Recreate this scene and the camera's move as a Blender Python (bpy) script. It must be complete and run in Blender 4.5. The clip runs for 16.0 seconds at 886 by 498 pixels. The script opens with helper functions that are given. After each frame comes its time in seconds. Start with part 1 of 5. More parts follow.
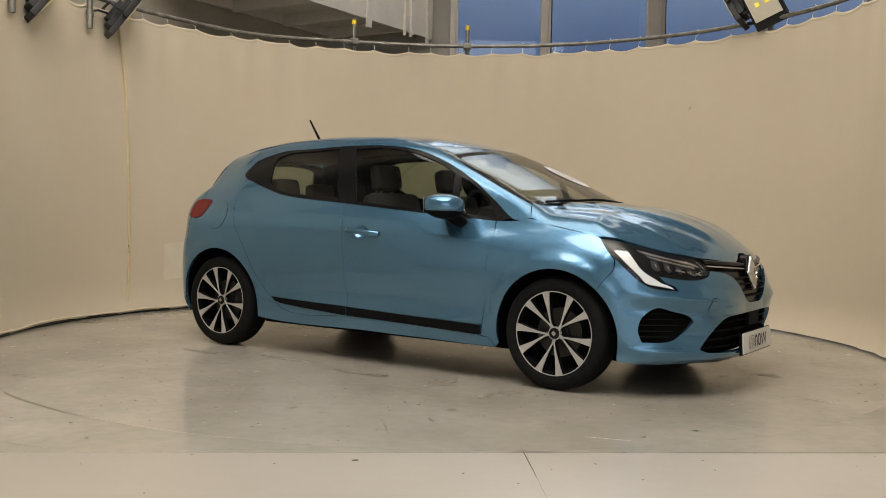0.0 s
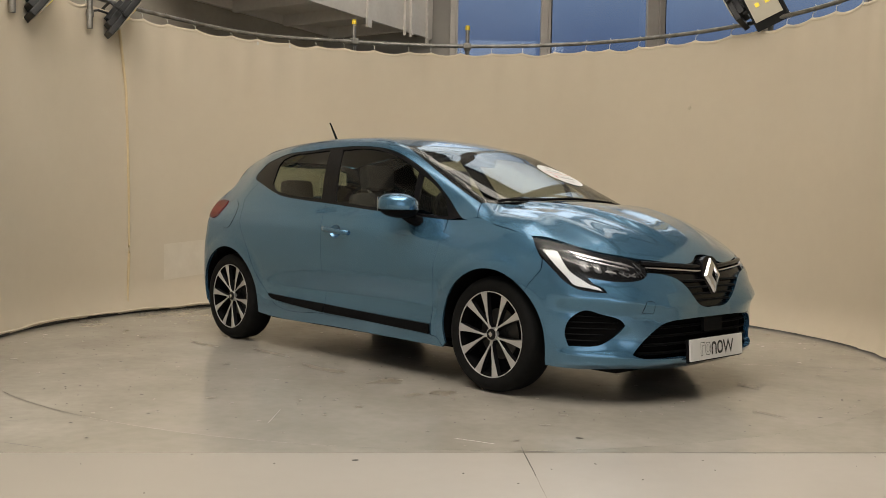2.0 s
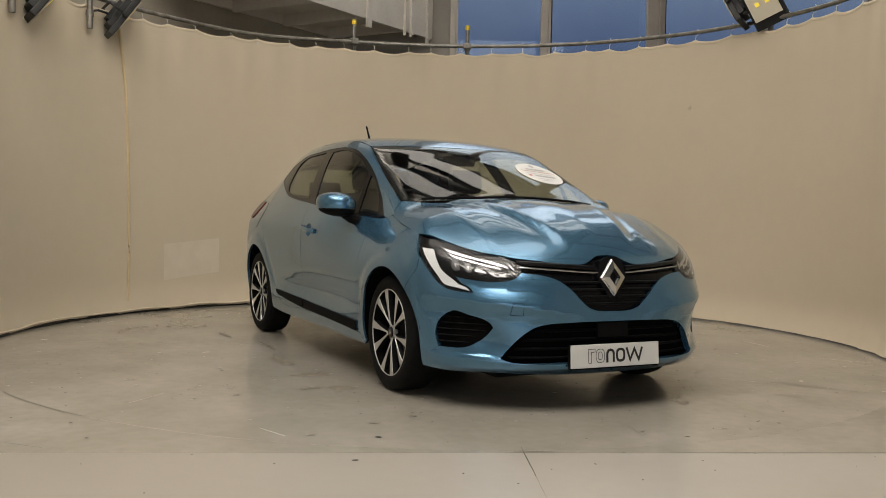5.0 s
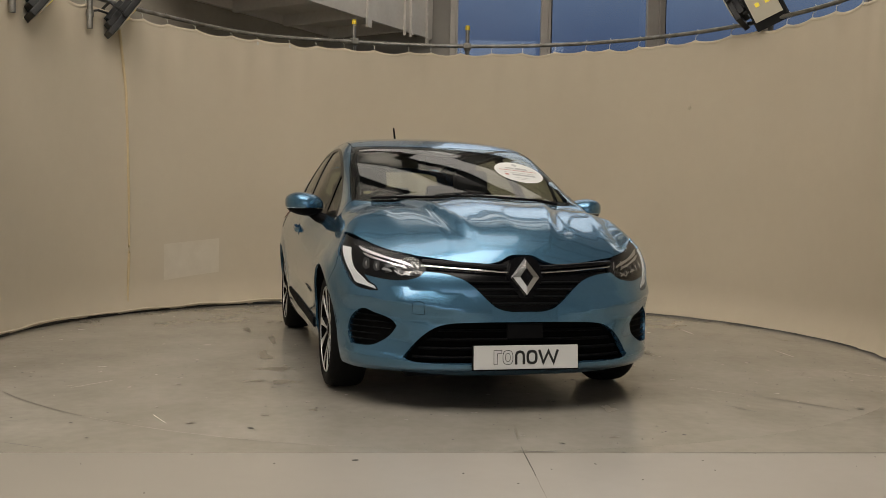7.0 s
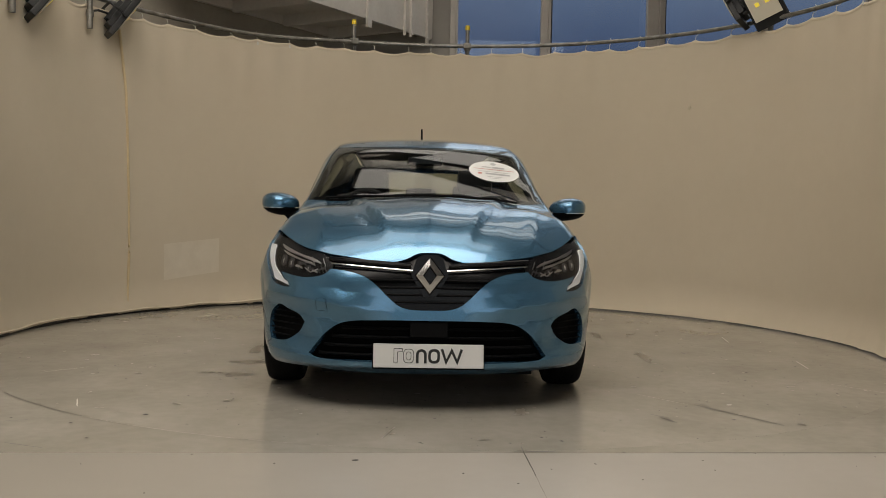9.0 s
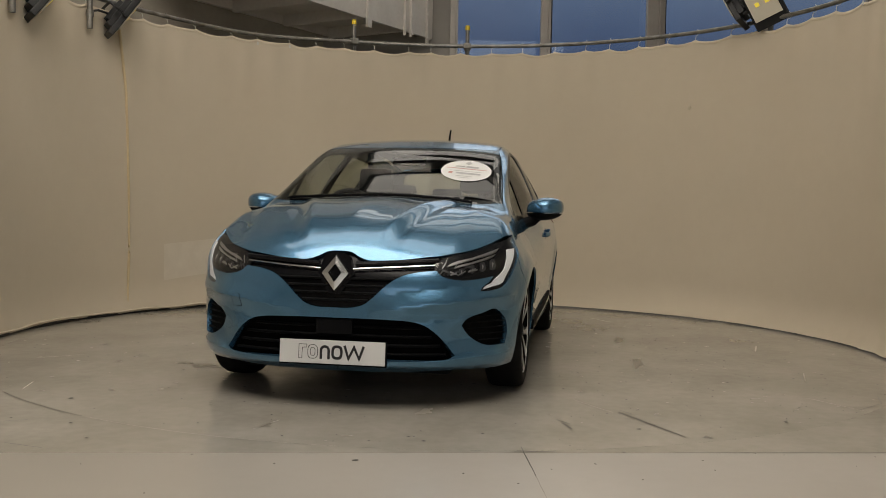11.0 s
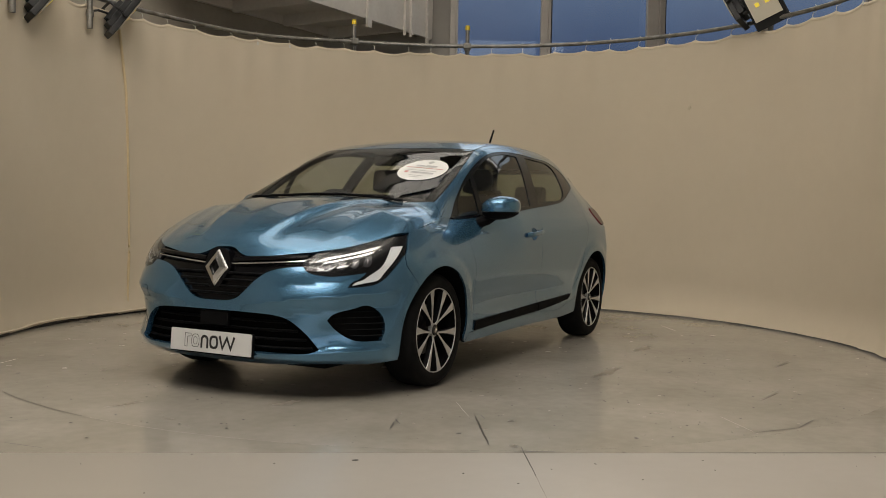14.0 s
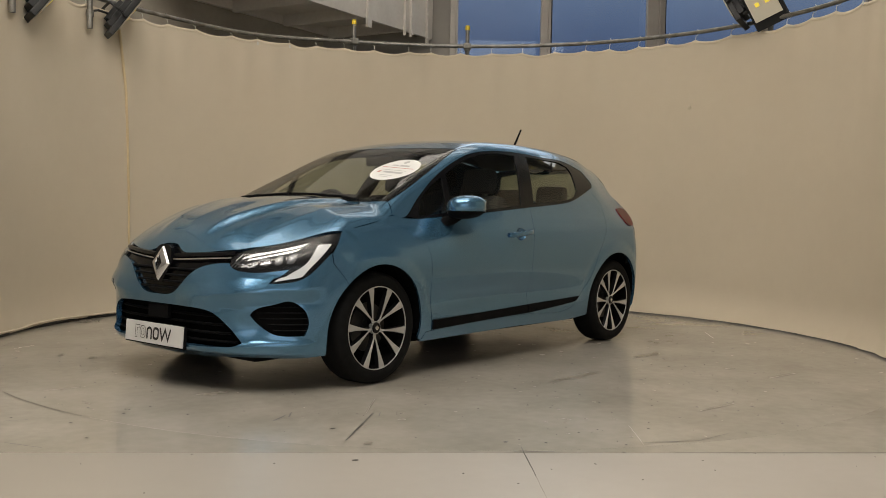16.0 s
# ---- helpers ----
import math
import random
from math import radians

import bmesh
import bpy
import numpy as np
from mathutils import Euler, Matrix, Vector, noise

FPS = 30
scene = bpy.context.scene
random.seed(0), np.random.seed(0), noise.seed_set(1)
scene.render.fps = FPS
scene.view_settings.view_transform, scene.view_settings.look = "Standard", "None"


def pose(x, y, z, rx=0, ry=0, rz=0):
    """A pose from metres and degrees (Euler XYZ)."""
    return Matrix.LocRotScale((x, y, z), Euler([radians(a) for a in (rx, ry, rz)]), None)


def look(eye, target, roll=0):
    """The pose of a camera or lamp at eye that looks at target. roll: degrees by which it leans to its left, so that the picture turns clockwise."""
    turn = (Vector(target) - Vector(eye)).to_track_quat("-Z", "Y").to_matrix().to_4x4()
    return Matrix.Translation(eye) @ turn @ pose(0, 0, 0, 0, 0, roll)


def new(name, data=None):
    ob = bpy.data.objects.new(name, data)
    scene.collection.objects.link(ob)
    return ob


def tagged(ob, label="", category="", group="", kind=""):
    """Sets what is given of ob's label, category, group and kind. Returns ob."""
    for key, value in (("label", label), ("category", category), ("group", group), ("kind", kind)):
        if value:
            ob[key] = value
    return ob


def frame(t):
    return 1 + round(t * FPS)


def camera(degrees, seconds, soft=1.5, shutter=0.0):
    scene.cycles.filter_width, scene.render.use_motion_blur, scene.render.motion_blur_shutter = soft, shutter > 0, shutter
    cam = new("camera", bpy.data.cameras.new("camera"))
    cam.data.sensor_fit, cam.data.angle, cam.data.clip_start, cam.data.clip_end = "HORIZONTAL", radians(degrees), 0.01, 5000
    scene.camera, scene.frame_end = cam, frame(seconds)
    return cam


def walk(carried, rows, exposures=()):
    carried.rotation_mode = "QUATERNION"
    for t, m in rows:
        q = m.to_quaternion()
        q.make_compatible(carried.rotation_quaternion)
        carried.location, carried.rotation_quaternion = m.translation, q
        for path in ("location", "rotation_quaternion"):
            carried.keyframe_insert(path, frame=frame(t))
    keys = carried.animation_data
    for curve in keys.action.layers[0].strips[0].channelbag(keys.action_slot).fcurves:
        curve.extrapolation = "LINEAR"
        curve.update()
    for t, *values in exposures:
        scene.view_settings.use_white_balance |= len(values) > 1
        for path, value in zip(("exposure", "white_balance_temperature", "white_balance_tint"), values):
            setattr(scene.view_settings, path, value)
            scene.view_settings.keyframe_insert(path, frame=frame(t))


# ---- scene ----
cam = camera(49.92, 16.0, soft=0.5)
EYE = pose(0, -6.708, 0.9555, 90 - 2.302, 0, 0.0084) @ pose(0, 0, 0, 0, 0, 1.193)
walk(cam, [(0, EYE), (16, EYE)], exposures=[(0, 0.30), (2, 0.25), (3.5, 0.21), (6.5, -0.17), (9, -0.30), (12.5, -0.33), (14.5, -0.14), (16, 0.01)])


def turn_at(t):
    """Heading of the turntable, degrees, at t seconds."""
    return -34.28 - 5.934 * t


# ---- light ----
world = bpy.data.worlds.new("world")
scene.world = world
world.use_nodes = True
wn = world.node_tree
sky = wn.nodes.new("ShaderNodeTexSky")
sky.sky_type, sky.sun_disc, sky.sun_elevation, sky.sun_rotation = "NISHITA", False, radians(6), radians(200)
wn.links.new(sky.outputs[0], wn.nodes["Background"].inputs[0])
wn.nodes["Background"].inputs[1].default_value = 0.08


def area_lamp(name, m, sx, sy, watts, colour):
    data = bpy.data.lights.new(name, "AREA")
    data.shape, data.size, data.size_y, data.energy, data.color = "RECTANGLE", sx, sy, watts, colour
    ob = new(name, data)
    ob.matrix_world = m
    return ob


WARM = (1.0, 0.925, 0.83)
CEIL = 7.0
PANEL_X, PANEL_W, PANEL_L = -1.0, 1.7, 6.0
PANEL_ROWS = [(pose(PANEL_X, y, CEIL), PANEL_L, PANEL_W, down, up) for y, down, up in ((-6.2, 235, 640), (-3.6, 215, 640), (-1.0, 75, 460))]
PANEL_ROWS += [(pose(0.9, y, CEIL, 0, 0, -14), 5.0, 0.7, 17, 50) for y in (3.4, 4.9)]
for row, length, width, down, up in PANEL_ROWS:
    area_lamp("panel_light", row @ pose(0, 0, -0.62), length, width, down, WARM)
    # upward lamp added to brighten the roof, for softer bounce below
    area_lamp("roof_fill_light", row @ pose(0, 0, -0.46, 180), length, width, up, WARM)

# cool fill light added behind the viewpoint to lift the car's front
area_lamp("front_fill_light", look((0.6, -10.85, 2.2), (0.6, 0, 1.2)), 6.0, 3.4, 70, (0.86, 0.94, 1.0))


# ---- materials ----
def material(name, colour, rough=0.5, metal=0.0, grain=None, bump=0.0, scale=8.0, coat=0.0, spec=0.5, emit=None, power=0.0):
    """Principled material; grain = (second colour, amount) mixed by two scales of noise."""
    m = bpy.data.materials.new(name)
    m.use_nodes = True
    nt = m.node_tree
    b = nt.nodes["Principled BSDF"]
    b.inputs["Base Color"].default_value = (*colour, 1)
    b.inputs["Roughness"].default_value = rough
    b.inputs["Metallic"].default_value = metal
    b.inputs["Coat Weight"].default_value = coat
    b.inputs["Coat Roughness"].default_value = 0.03
    b.inputs["Specular IOR Level"].default_value = spec
    if emit:
        b.inputs["Emission Color"].default_value = (*emit, 1)
        b.inputs["Emission Strength"].default_value = power
    if grain or bump:
        tc = nt.nodes.new("ShaderNodeTexCoord")
        n1, n2 = nt.nodes.new("ShaderNodeTexNoise"), nt.nodes.new("ShaderNodeTexNoise")
        for n, s in ((n1, scale), (n2, scale * 9)):
            n.inputs["Scale"].default_value = s
            n.inputs["Detail"].default_value = 6
            nt.links.new(tc.outputs["Object"], n.inputs["Vector"])
        add = nt.nodes.new("ShaderNodeMath")
        add.operation = "MULTIPLY_ADD"
        add.inputs[1].default_value = 0.4
        nt.links.new(n2.outputs[0], add.inputs[0])
        nt.links.new(n1.outputs[0], add.inputs[2])
        if grain:
            ramp = nt.nodes.new("ShaderNodeMapRange")
            ramp.inputs[1].default_value, ramp.inputs[2].default_value = 0.45, 0.95
            ramp.inputs[4].default_value = grain[1]
            nt.links.new(add.outputs[0], ramp.inputs[0])
            mix = nt.nodes.new("ShaderNodeMix")
            mix.data_type = "RGBA"
            mix.inputs[6].default_value, mix.inputs[7].default_value = (*colour, 1), (*grain[0], 1)
            nt.links.new(ramp.outputs[0], mix.inputs[0])
            nt.links.new(mix.outputs[2], b.inputs["Base Color"])
        if bump:
            bp = nt.nodes.new("ShaderNodeBump")
            bp.inputs["Strength"].default_value = bump
            bp.inputs["Distance"].default_value = 0.01
            nt.links.new(add.outputs[0], bp.inputs["Height"])
            nt.links.new(bp.outputs[0], b.inputs["Normal"])
    return m


def glass(name, tint, rough=0.0, base=0.07):
    m = bpy.data.materials.new(name)
    m.use_nodes = True
    nt = m.node_tree
    nt.nodes.remove(nt.nodes["Principled BSDF"])
    tr, gl, mx, lw = (nt.nodes.new("ShaderNode" + k) for k in ("BsdfTransparent", "BsdfGlossy", "MixShader", "LayerWeight"))
    pw, ml = nt.nodes.new("ShaderNodeMath"), nt.nodes.new("ShaderNodeMath")
    pw.operation, ml.operation = "POWER", "MULTIPLY_ADD"
    tr.inputs[0].default_value = (*tint, 1)
    gl.inputs["Roughness"].default_value = rough
    lw.inputs[0].default_value = 0.5
    pw.inputs[1].default_value = 5.0
    ml.inputs[1].default_value, ml.inputs[2].default_value = 1 - base, base
    nt.links.new(lw.outputs["Facing"], pw.inputs[0])
    nt.links.new(pw.outputs[0], ml.inputs[0])
    nt.links.new(ml.outputs[0], mx.inputs[0])
    nt.links.new(tr.outputs[0], mx.inputs[1])
    nt.links.new(gl.outputs[0], mx.inputs[2])
    nt.links.new(mx.outputs[0], nt.nodes["Material Output"].inputs[0])
    return m


CURTAIN = material("cream_fabric", (0.63, 0.555, 0.43), 0.9, grain=((0.57, 0.495, 0.378), 0.55), bump=0.10, scale=1.1, spec=0.2)
PATCH = material("cream_patch", (0.70, 0.635, 0.52), 0.85, grain=((0.59, 0.52, 0.405), 0.5), bump=0.06, scale=9, spec=0.2)
SEAM = material("yellowed_seam", (0.66, 0.54, 0.34), 0.9, grain=((0.56, 0.45, 0.28), 0.6), bump=0.1, scale=25, spec=0.2)
HEM = material("cream_hem", (0.66, 0.58, 0.445), 0.9, bump=0.1, scale=20, spec=0.2)
FLOOR = material("epoxy_floor", (0.375, 0.35, 0.305), 0.19, grain=((0.25, 0.23, 0.19), 0.95), bump=0.02, scale=1.7, spec=0.45)
APRON = material("apron_floor", (0.425, 0.397, 0.355), 0.30, grain=((0.34, 0.316, 0.275), 0.6), bump=0.012, scale=1.5, spec=0.45)


def fade_out(m, a, b, colour):
    """Mixes the base colour to another one along x from a to b."""
    nt = m.node_tree
    bs = nt.nodes["Principled BSDF"]
    src = bs.inputs["Base Color"].links[0].from_socket
    tc, sep, mr, mx = (nt.nodes.new("ShaderNode" + k) for k in ("TexCoord", "SeparateXYZ", "MapRange", "Mix"))
    mr.inputs[1].default_value, mr.inputs[2].default_value = a, b
    mx.data_type = "RGBA"
    mx.inputs[6].default_value = (*colour, 1)
    nt.links.new(tc.outputs["Object"], sep.inputs[0])
    nt.links.new(sep.outputs[0], mr.inputs[0])
    nt.links.new(mr.outputs[0], mx.inputs[0])
    nt.links.new(src, mx.inputs[7])
    nt.links.new(mx.outputs[2], bs.inputs["Base Color"])


fade_out(APRON, -1.5, 0.3, (0.322, 0.299, 0.257))
SCUFF = material("scuff_dark", (0.06, 0.055, 0.045), 0.6)
SCRAPE = material("scrape_white", (0.7, 0.66, 0.58), 0.6)
STAIN = material("oil_stain", (0.17, 0.145, 0.11), 0.35, grain=((0.30, 0.27, 0.22), 1.0), scale=14)
STEEL = material("galvanised_steel", (0.40, 0.39, 0.36), 0.45, 0.85, grain=((0.16, 0.15, 0.13), 0.9), scale=14)
WHITEWALL = material("white_painted_steel", (0.78, 0.74, 0.68), 0.55, grain=((0.5, 0.46, 0.4), 0.5), scale=2.5)
SOFFIT = material("soffit_paint", (0.44, 0.40, 0.33), 0.7, grain=((0.28, 0.25, 0.2), 0.6), scale=1.5)
HALLWALL = material("hall_wall", (0.36, 0.34, 0.305), 0.8, grain=((0.28, 0.26, 0.235), 0.6), scale=1.0)
DARKCEIL = material("hall_roof", (0.55, 0.53, 0.50), 0.8, grain=((0.30, 0.29, 0.27), 0.7), scale=1.0)
ALU = material("window_aluminium", (0.42, 0.39, 0.35), 0.45, 0.4, grain=((0.3, 0.28, 0.25), 0.5), scale=5)
BEAM = material("dark_beam", (0.03, 0.03, 0.03), 0.7, grain=((0.05, 0.05, 0.05), 0.5), scale=3)
BLACKMETAL = material("black_powder_coat", (0.012, 0.012, 0.012), 0.5, bump=0.05, scale=40)
HOOKWHITE = material("hook_plastic", (0.62, 0.60, 0.55), 0.5)
YELLOW = material("yellow_cap", (0.75, 0.55, 0.03), 0.5)
DUSK = material("dusk_glow", (0.02, 0.03, 0.06), 0.8, emit=(0.16, 0.27, 0.52), power=0.42)


def sky_glow(m):
    """Blue near the roofs opposite, pale sky above."""
    nt = m.node_tree
    b = nt.nodes["Principled BSDF"]
    tc, sep, ramp = (nt.nodes.new("ShaderNode" + k) for k in ("TexCoord", "SeparateXYZ", "ValToRGB"))
    mr, nz, ad = (nt.nodes.new("ShaderNode" + k) for k in ("MapRange", "TexNoise", "Math"))
    mr.inputs[1].default_value, mr.inputs[2].default_value = 3.0, 9.0
    nz.inputs["Scale"].default_value = 0.9
    ad.operation = "MULTIPLY_ADD"
    ad.inputs[1].default_value = 0.13
    e = ramp.color_ramp.elements
    e[0].position, e[0].color = 0.16, (0.085, 0.125, 0.225, 1)
    e[1].position, e[1].color = 0.72, (2.5, 2.5, 2.4, 1)
    k = e.new(0.33)
    k.color = (0.185, 0.235, 0.34, 1)
    nt.links.new(tc.outputs["Object"], sep.inputs[0])
    nt.links.new(tc.outputs["Object"], nz.inputs["Vector"])
    nt.links.new(sep.outputs[2], mr.inputs[0])
    nt.links.new(nz.outputs[0], ad.inputs[0])
    nt.links.new(mr.outputs[0], ad.inputs[2])
    nt.links.new(ad.outputs[0], ramp.inputs[0])
    nt.links.new(ramp.outputs[0], b.inputs["Emission Color"])
    b.inputs["Emission Strength"].default_value = 1.0


sky_glow(DUSK)
REFLECTOR = material("lamp_reflector", (0.75, 0.7, 0.58), 0.3)
LED = material("led_chip", (0.8, 0.6, 0.05), 0.4, emit=(1.0, 0.75, 0.1), power=0.5)
PANE = glass("window_glass", (0.8, 0.85, 0.9))


# ---- helpers for meshes ----
def mesh_object(name, verts, faces, mat, parent=None, label="", smooth=True, sharp=None):
    me = bpy.data.meshes.new(name)
    me.from_pydata([tuple(float(c) for c in v) for v in verts], [], [tuple(int(i) for i in f) for f in faces])
    me.materials.append(mat)
    if smooth:
        me.polygons.foreach_set("use_smooth", [True] * len(me.polygons))
        if sharp:
            me.set_sharp_from_angle(angle=radians(sharp))
    me.update()
    ob = new(name, me)
    if parent:
        ob.parent = parent
    return tagged(ob, label)


def part(name, bm, mat, parent=None, label="", smooth=False, sharp=35):
    me = bpy.data.meshes.new(name)
    bmesh.ops.recalc_face_normals(bm, faces=bm.faces)
    bm.to_mesh(me)
    bm.free()
    me.materials.append(mat)
    if smooth:
        me.polygons.foreach_set("use_smooth", [True] * len(me.polygons))
        me.set_sharp_from_angle(angle=radians(sharp))
    ob = new(name, me)
    if parent:
        ob.parent = parent
    return tagged(ob, label)


def box(sx, sy, sz, m=Matrix(), bevel=0.0, bm=None):
    bm = bm or bmesh.new()
    made = bmesh.ops.create_cube(bm, size=1.0)["verts"]
    bmesh.ops.scale(bm, vec=(sx, sy, sz), verts=made)
    if bevel:
        edges = list({e for v in made for e in v.link_edges})
        made = bmesh.ops.bevel(bm, geom=edges, offset=bevel, segments=2, affect="EDGES", profile=0.6)["verts"]
    bmesh.ops.transform(bm, matrix=m, verts=list({v for v in made}))
    return bm


def rod(a, b, r, bm=None, seg=12, r2=None):
    bm = bm or bmesh.new()
    a, b = Vector(a), Vector(b)
    made = bmesh.ops.create_cone(bm, cap_ends=True, segments=seg, radius1=r, radius2=r if r2 is None else r2, depth=(b - a).length)["verts"]
    m = Matrix.Translation((a + b) / 2) @ (b - a).to_track_quat("Z", "Y").to_matrix().to_4x4()
    bmesh.ops.transform(bm, matrix=m, verts=made)
    return bm


def sweep(points, r, bm=None, seg=8, closed=False, flat=1.0, up=(0, 0, 1)):
    """A tube along points; flat squeezes it along up."""
    bm = bm or bmesh.new()
    pts = [Vector(p) for p in points]
    n, rings = len(pts), []
    for i, p in enumerate(pts):
        d = pts[(i + 1) % n if closed else min(i + 1, n - 1)] - pts[(i - 1) % n if closed else max(i - 1, 0)]
        d.normalize()
        side = d.cross(Vector(up))
        side = side.normalized() if side.length > 1e-5 else Vector((1, 0, 0))
        top = side.cross(d).normalized()
        rings.append([bm.verts.new(p + side * math.cos(a) * r + top * math.sin(a) * r * flat) for a in [2 * math.pi * k / seg for k in range(seg)]])
    for i in range(n if closed else n - 1):
        A, B = rings[i], rings[(i + 1) % n]
        for k in range(seg):
            bm.faces.new((A[k], A[(k + 1) % seg], B[(k + 1) % seg], B[k]))
    if not closed:
        bm.faces.new(rings[0])
        bm.faces.new(list(reversed(rings[-1])))
    return bm


def lathe(profile, seg=48, axis="y"):
    """Solid of revolution about y from (radius, y) pairs; open profile."""
    verts, faces = [], []
    n = len(profile)
    for k in range(seg):
        a = 2 * math.pi * k / seg
        for r, h in profile:
            verts.append((r * math.cos(a), h, r * math.sin(a)))
    for k in range(seg):
        for i in range(n - 1):
            faces.append((k * n + i, ((k + 1) % seg) * n + i, ((k + 1) % seg) * n + i + 1, k * n + i + 1))
    return verts, faces


# ---- the hall ----
R_TT, R_CUR, CY = 2.94, 3.137, 0.083
def disc_sheet(name, r0, r1, z, mat, seg=128, rings=10):
    verts, faces = [], []
    for i in range(rings + 1):
        r = r0 + (r1 - r0) * i / rings
        for k in range(seg):
            a = 2 * math.pi * k / seg
            verts.append((r * math.cos(a), r * math.sin(a), z))
    for i in range(rings):
        for k in range(seg):
            faces.append((i * seg + k, (i + 1) * seg + k, (i + 1) * seg + (k + 1) % seg, i * seg + (k + 1) % seg))
    return mesh_object(name, verts, faces, mat, smooth=False)


turntable = tagged(new("turntable"), "cream epoxy-painted round vehicle turntable flush with the floor", "turntable")
disc = disc_sheet("turntable_deck", 0.001, R_TT - 0.0004, 0.0, FLOOR)
disc.parent = turntable


def flat_floor():
    """The fixed floor round the turntable: one sheet with a round hole, split along a straight joint in front."""
    seg = 128
    verts, faces = [], []
    X0, X1, Y0, Y1 = -7.0, 7.0, -11.0, 6.0
    for k in range(seg):
        a = 2 * math.pi * k / seg
        c, s = math.cos(a), math.sin(a)
        d = min((X1 if c > 0 else X0) / c if abs(c) > 1e-6 else 1e9, (Y1 if s > 0 else Y0) / s if abs(s) > 1e-6 else 1e9)
        verts += [(R_TT * c, R_TT * s, 0.0), (d * c, d * s, 0.0)]
    for k in range(seg):
        a, b = 2 * k, 2 * ((k + 1) % seg)
        faces.append((a, a + 1, b + 1, b))
    return tagged(mesh_object("floor", verts, faces, FLOOR, smooth=False), "worn cream painted concrete workshop floor", "floor", kind="structure")


flat_floor()


# ---- curtain, rail, windows ----
def ring_at(deg, r=R_CUR):
    a = radians(deg)
    return Vector((r * math.cos(a), CY + r * math.sin(a), 0))


HOOK_STEP = 5.6
RAIL_Z = 2.665
random.seed(4)
HOOKS = [-42 + HOOK_STEP * k + random.uniform(-0.9, 0.9) for k in range(48)]


def rail_z(deg):
    """The rail droops a little between its posts."""
    return RAIL_Z - 0.032 * math.exp(-((deg - 127) / 13) ** 2)


def drape(deg, h):
    """How far the hung cloth stands off its circle."""
    return 0.016 * noise.noise((deg * 0.07, h * 1.2, 0.3)) + 0.0016 * noise.noise((deg * 0.4, h * 0.7, 5))


def curtain():
    """One cream cloth hung round the turntable on hooks, with scalloped top, slack folds and a loose hem."""
    cols, rows = 720, 40
    a0, a1 = HOOKS[0], HOOKS[-1]
    verts, faces = [], []
    for i in range(cols + 1):
        deg = a0 + (a1 - a0) * i / cols
        j = max(k for k in range(len(HOOKS)) if HOOKS[k] <= deg + 1e-9)
        j = min(j, len(HOOKS) - 2)
        s = (deg - HOOKS[j]) / (HOOKS[j + 1] - HOOKS[j])
        sag = 0.030 * (4 * s * (1 - s)) * (0.85 + 0.35 * math.sin(j * 2.3))
        lift = 0.012 + 0.045 * max(0, 0.15 + noise.noise((deg * 0.11, 3.1, 0))) * (1.0 if 128 < deg < 190 else 0.1) + (0.002 if deg < 75 else 0.0)
        for k in range(rows + 1):
            h = k / rows
            z = lift + (RAIL_Z - 0.075 - sag - lift) * h
            wave = drape(deg, h)
            wave += 0.006 * math.cos(2 * math.pi * s) * h ** 6
            seam = 0.004 * math.exp(-((deg - 42.0) / 0.5) ** 2)
            near = min(1.0, max(0.0, (75 - deg) / 25))
            hem = 0.02 * max(0, 1 - h * 12) * noise.noise((deg * 0.3, 9, 1)) - (0.045 + 0.035 * near) * max(0, 1 - h * 9) ** 2
            p = ring_at(deg, R_CUR + wave - seam + hem)
            verts.append((p.x, p.y, z))
    n = rows + 1
    for i in range(cols):
        for k in range(rows):
            faces.append((i * n + k, (i + 1) * n + k, (i + 1) * n + k + 1, i * n + k + 1))
    ob = mesh_object("curtain", verts, faces, CURTAIN)
    ob.modifiers.new("cloth", "SOLIDIFY").thickness = 0.004
    ob.modifiers.new("edges", "EDGE_SPLIT").split_angle = radians(50)
    tagged(ob, "cream fabric backdrop curtain hung on a round rail", "curtain")
    # stitched hem band along the scalloped top, its own strip
    hv, hf = [], []
    for i in range(cols + 1):
        v1 = Vector(verts[i * n + rows])
        c = Vector((0, CY, 0))
        inward = (c - v1)
        inward.z = 0
        inward.normalize()
        for f, lift in ((0.0, 0.0046), (-0.001, 0.0056), (-0.026, 0.0056), (-0.027, 0.0044)):
            p = v1 + inward * lift
            hv.append((p.x, p.y, v1.z + f))
    for i in range(cols):
        for k in range(3):
            hf.append((i * 4 + k, (i + 1) * 4 + k, (i + 1) * 4 + k + 1, i * 4 + k + 1))
    mesh_object("hem", hv, hf, HEM, ob, "stitched cream hem")
    return ob


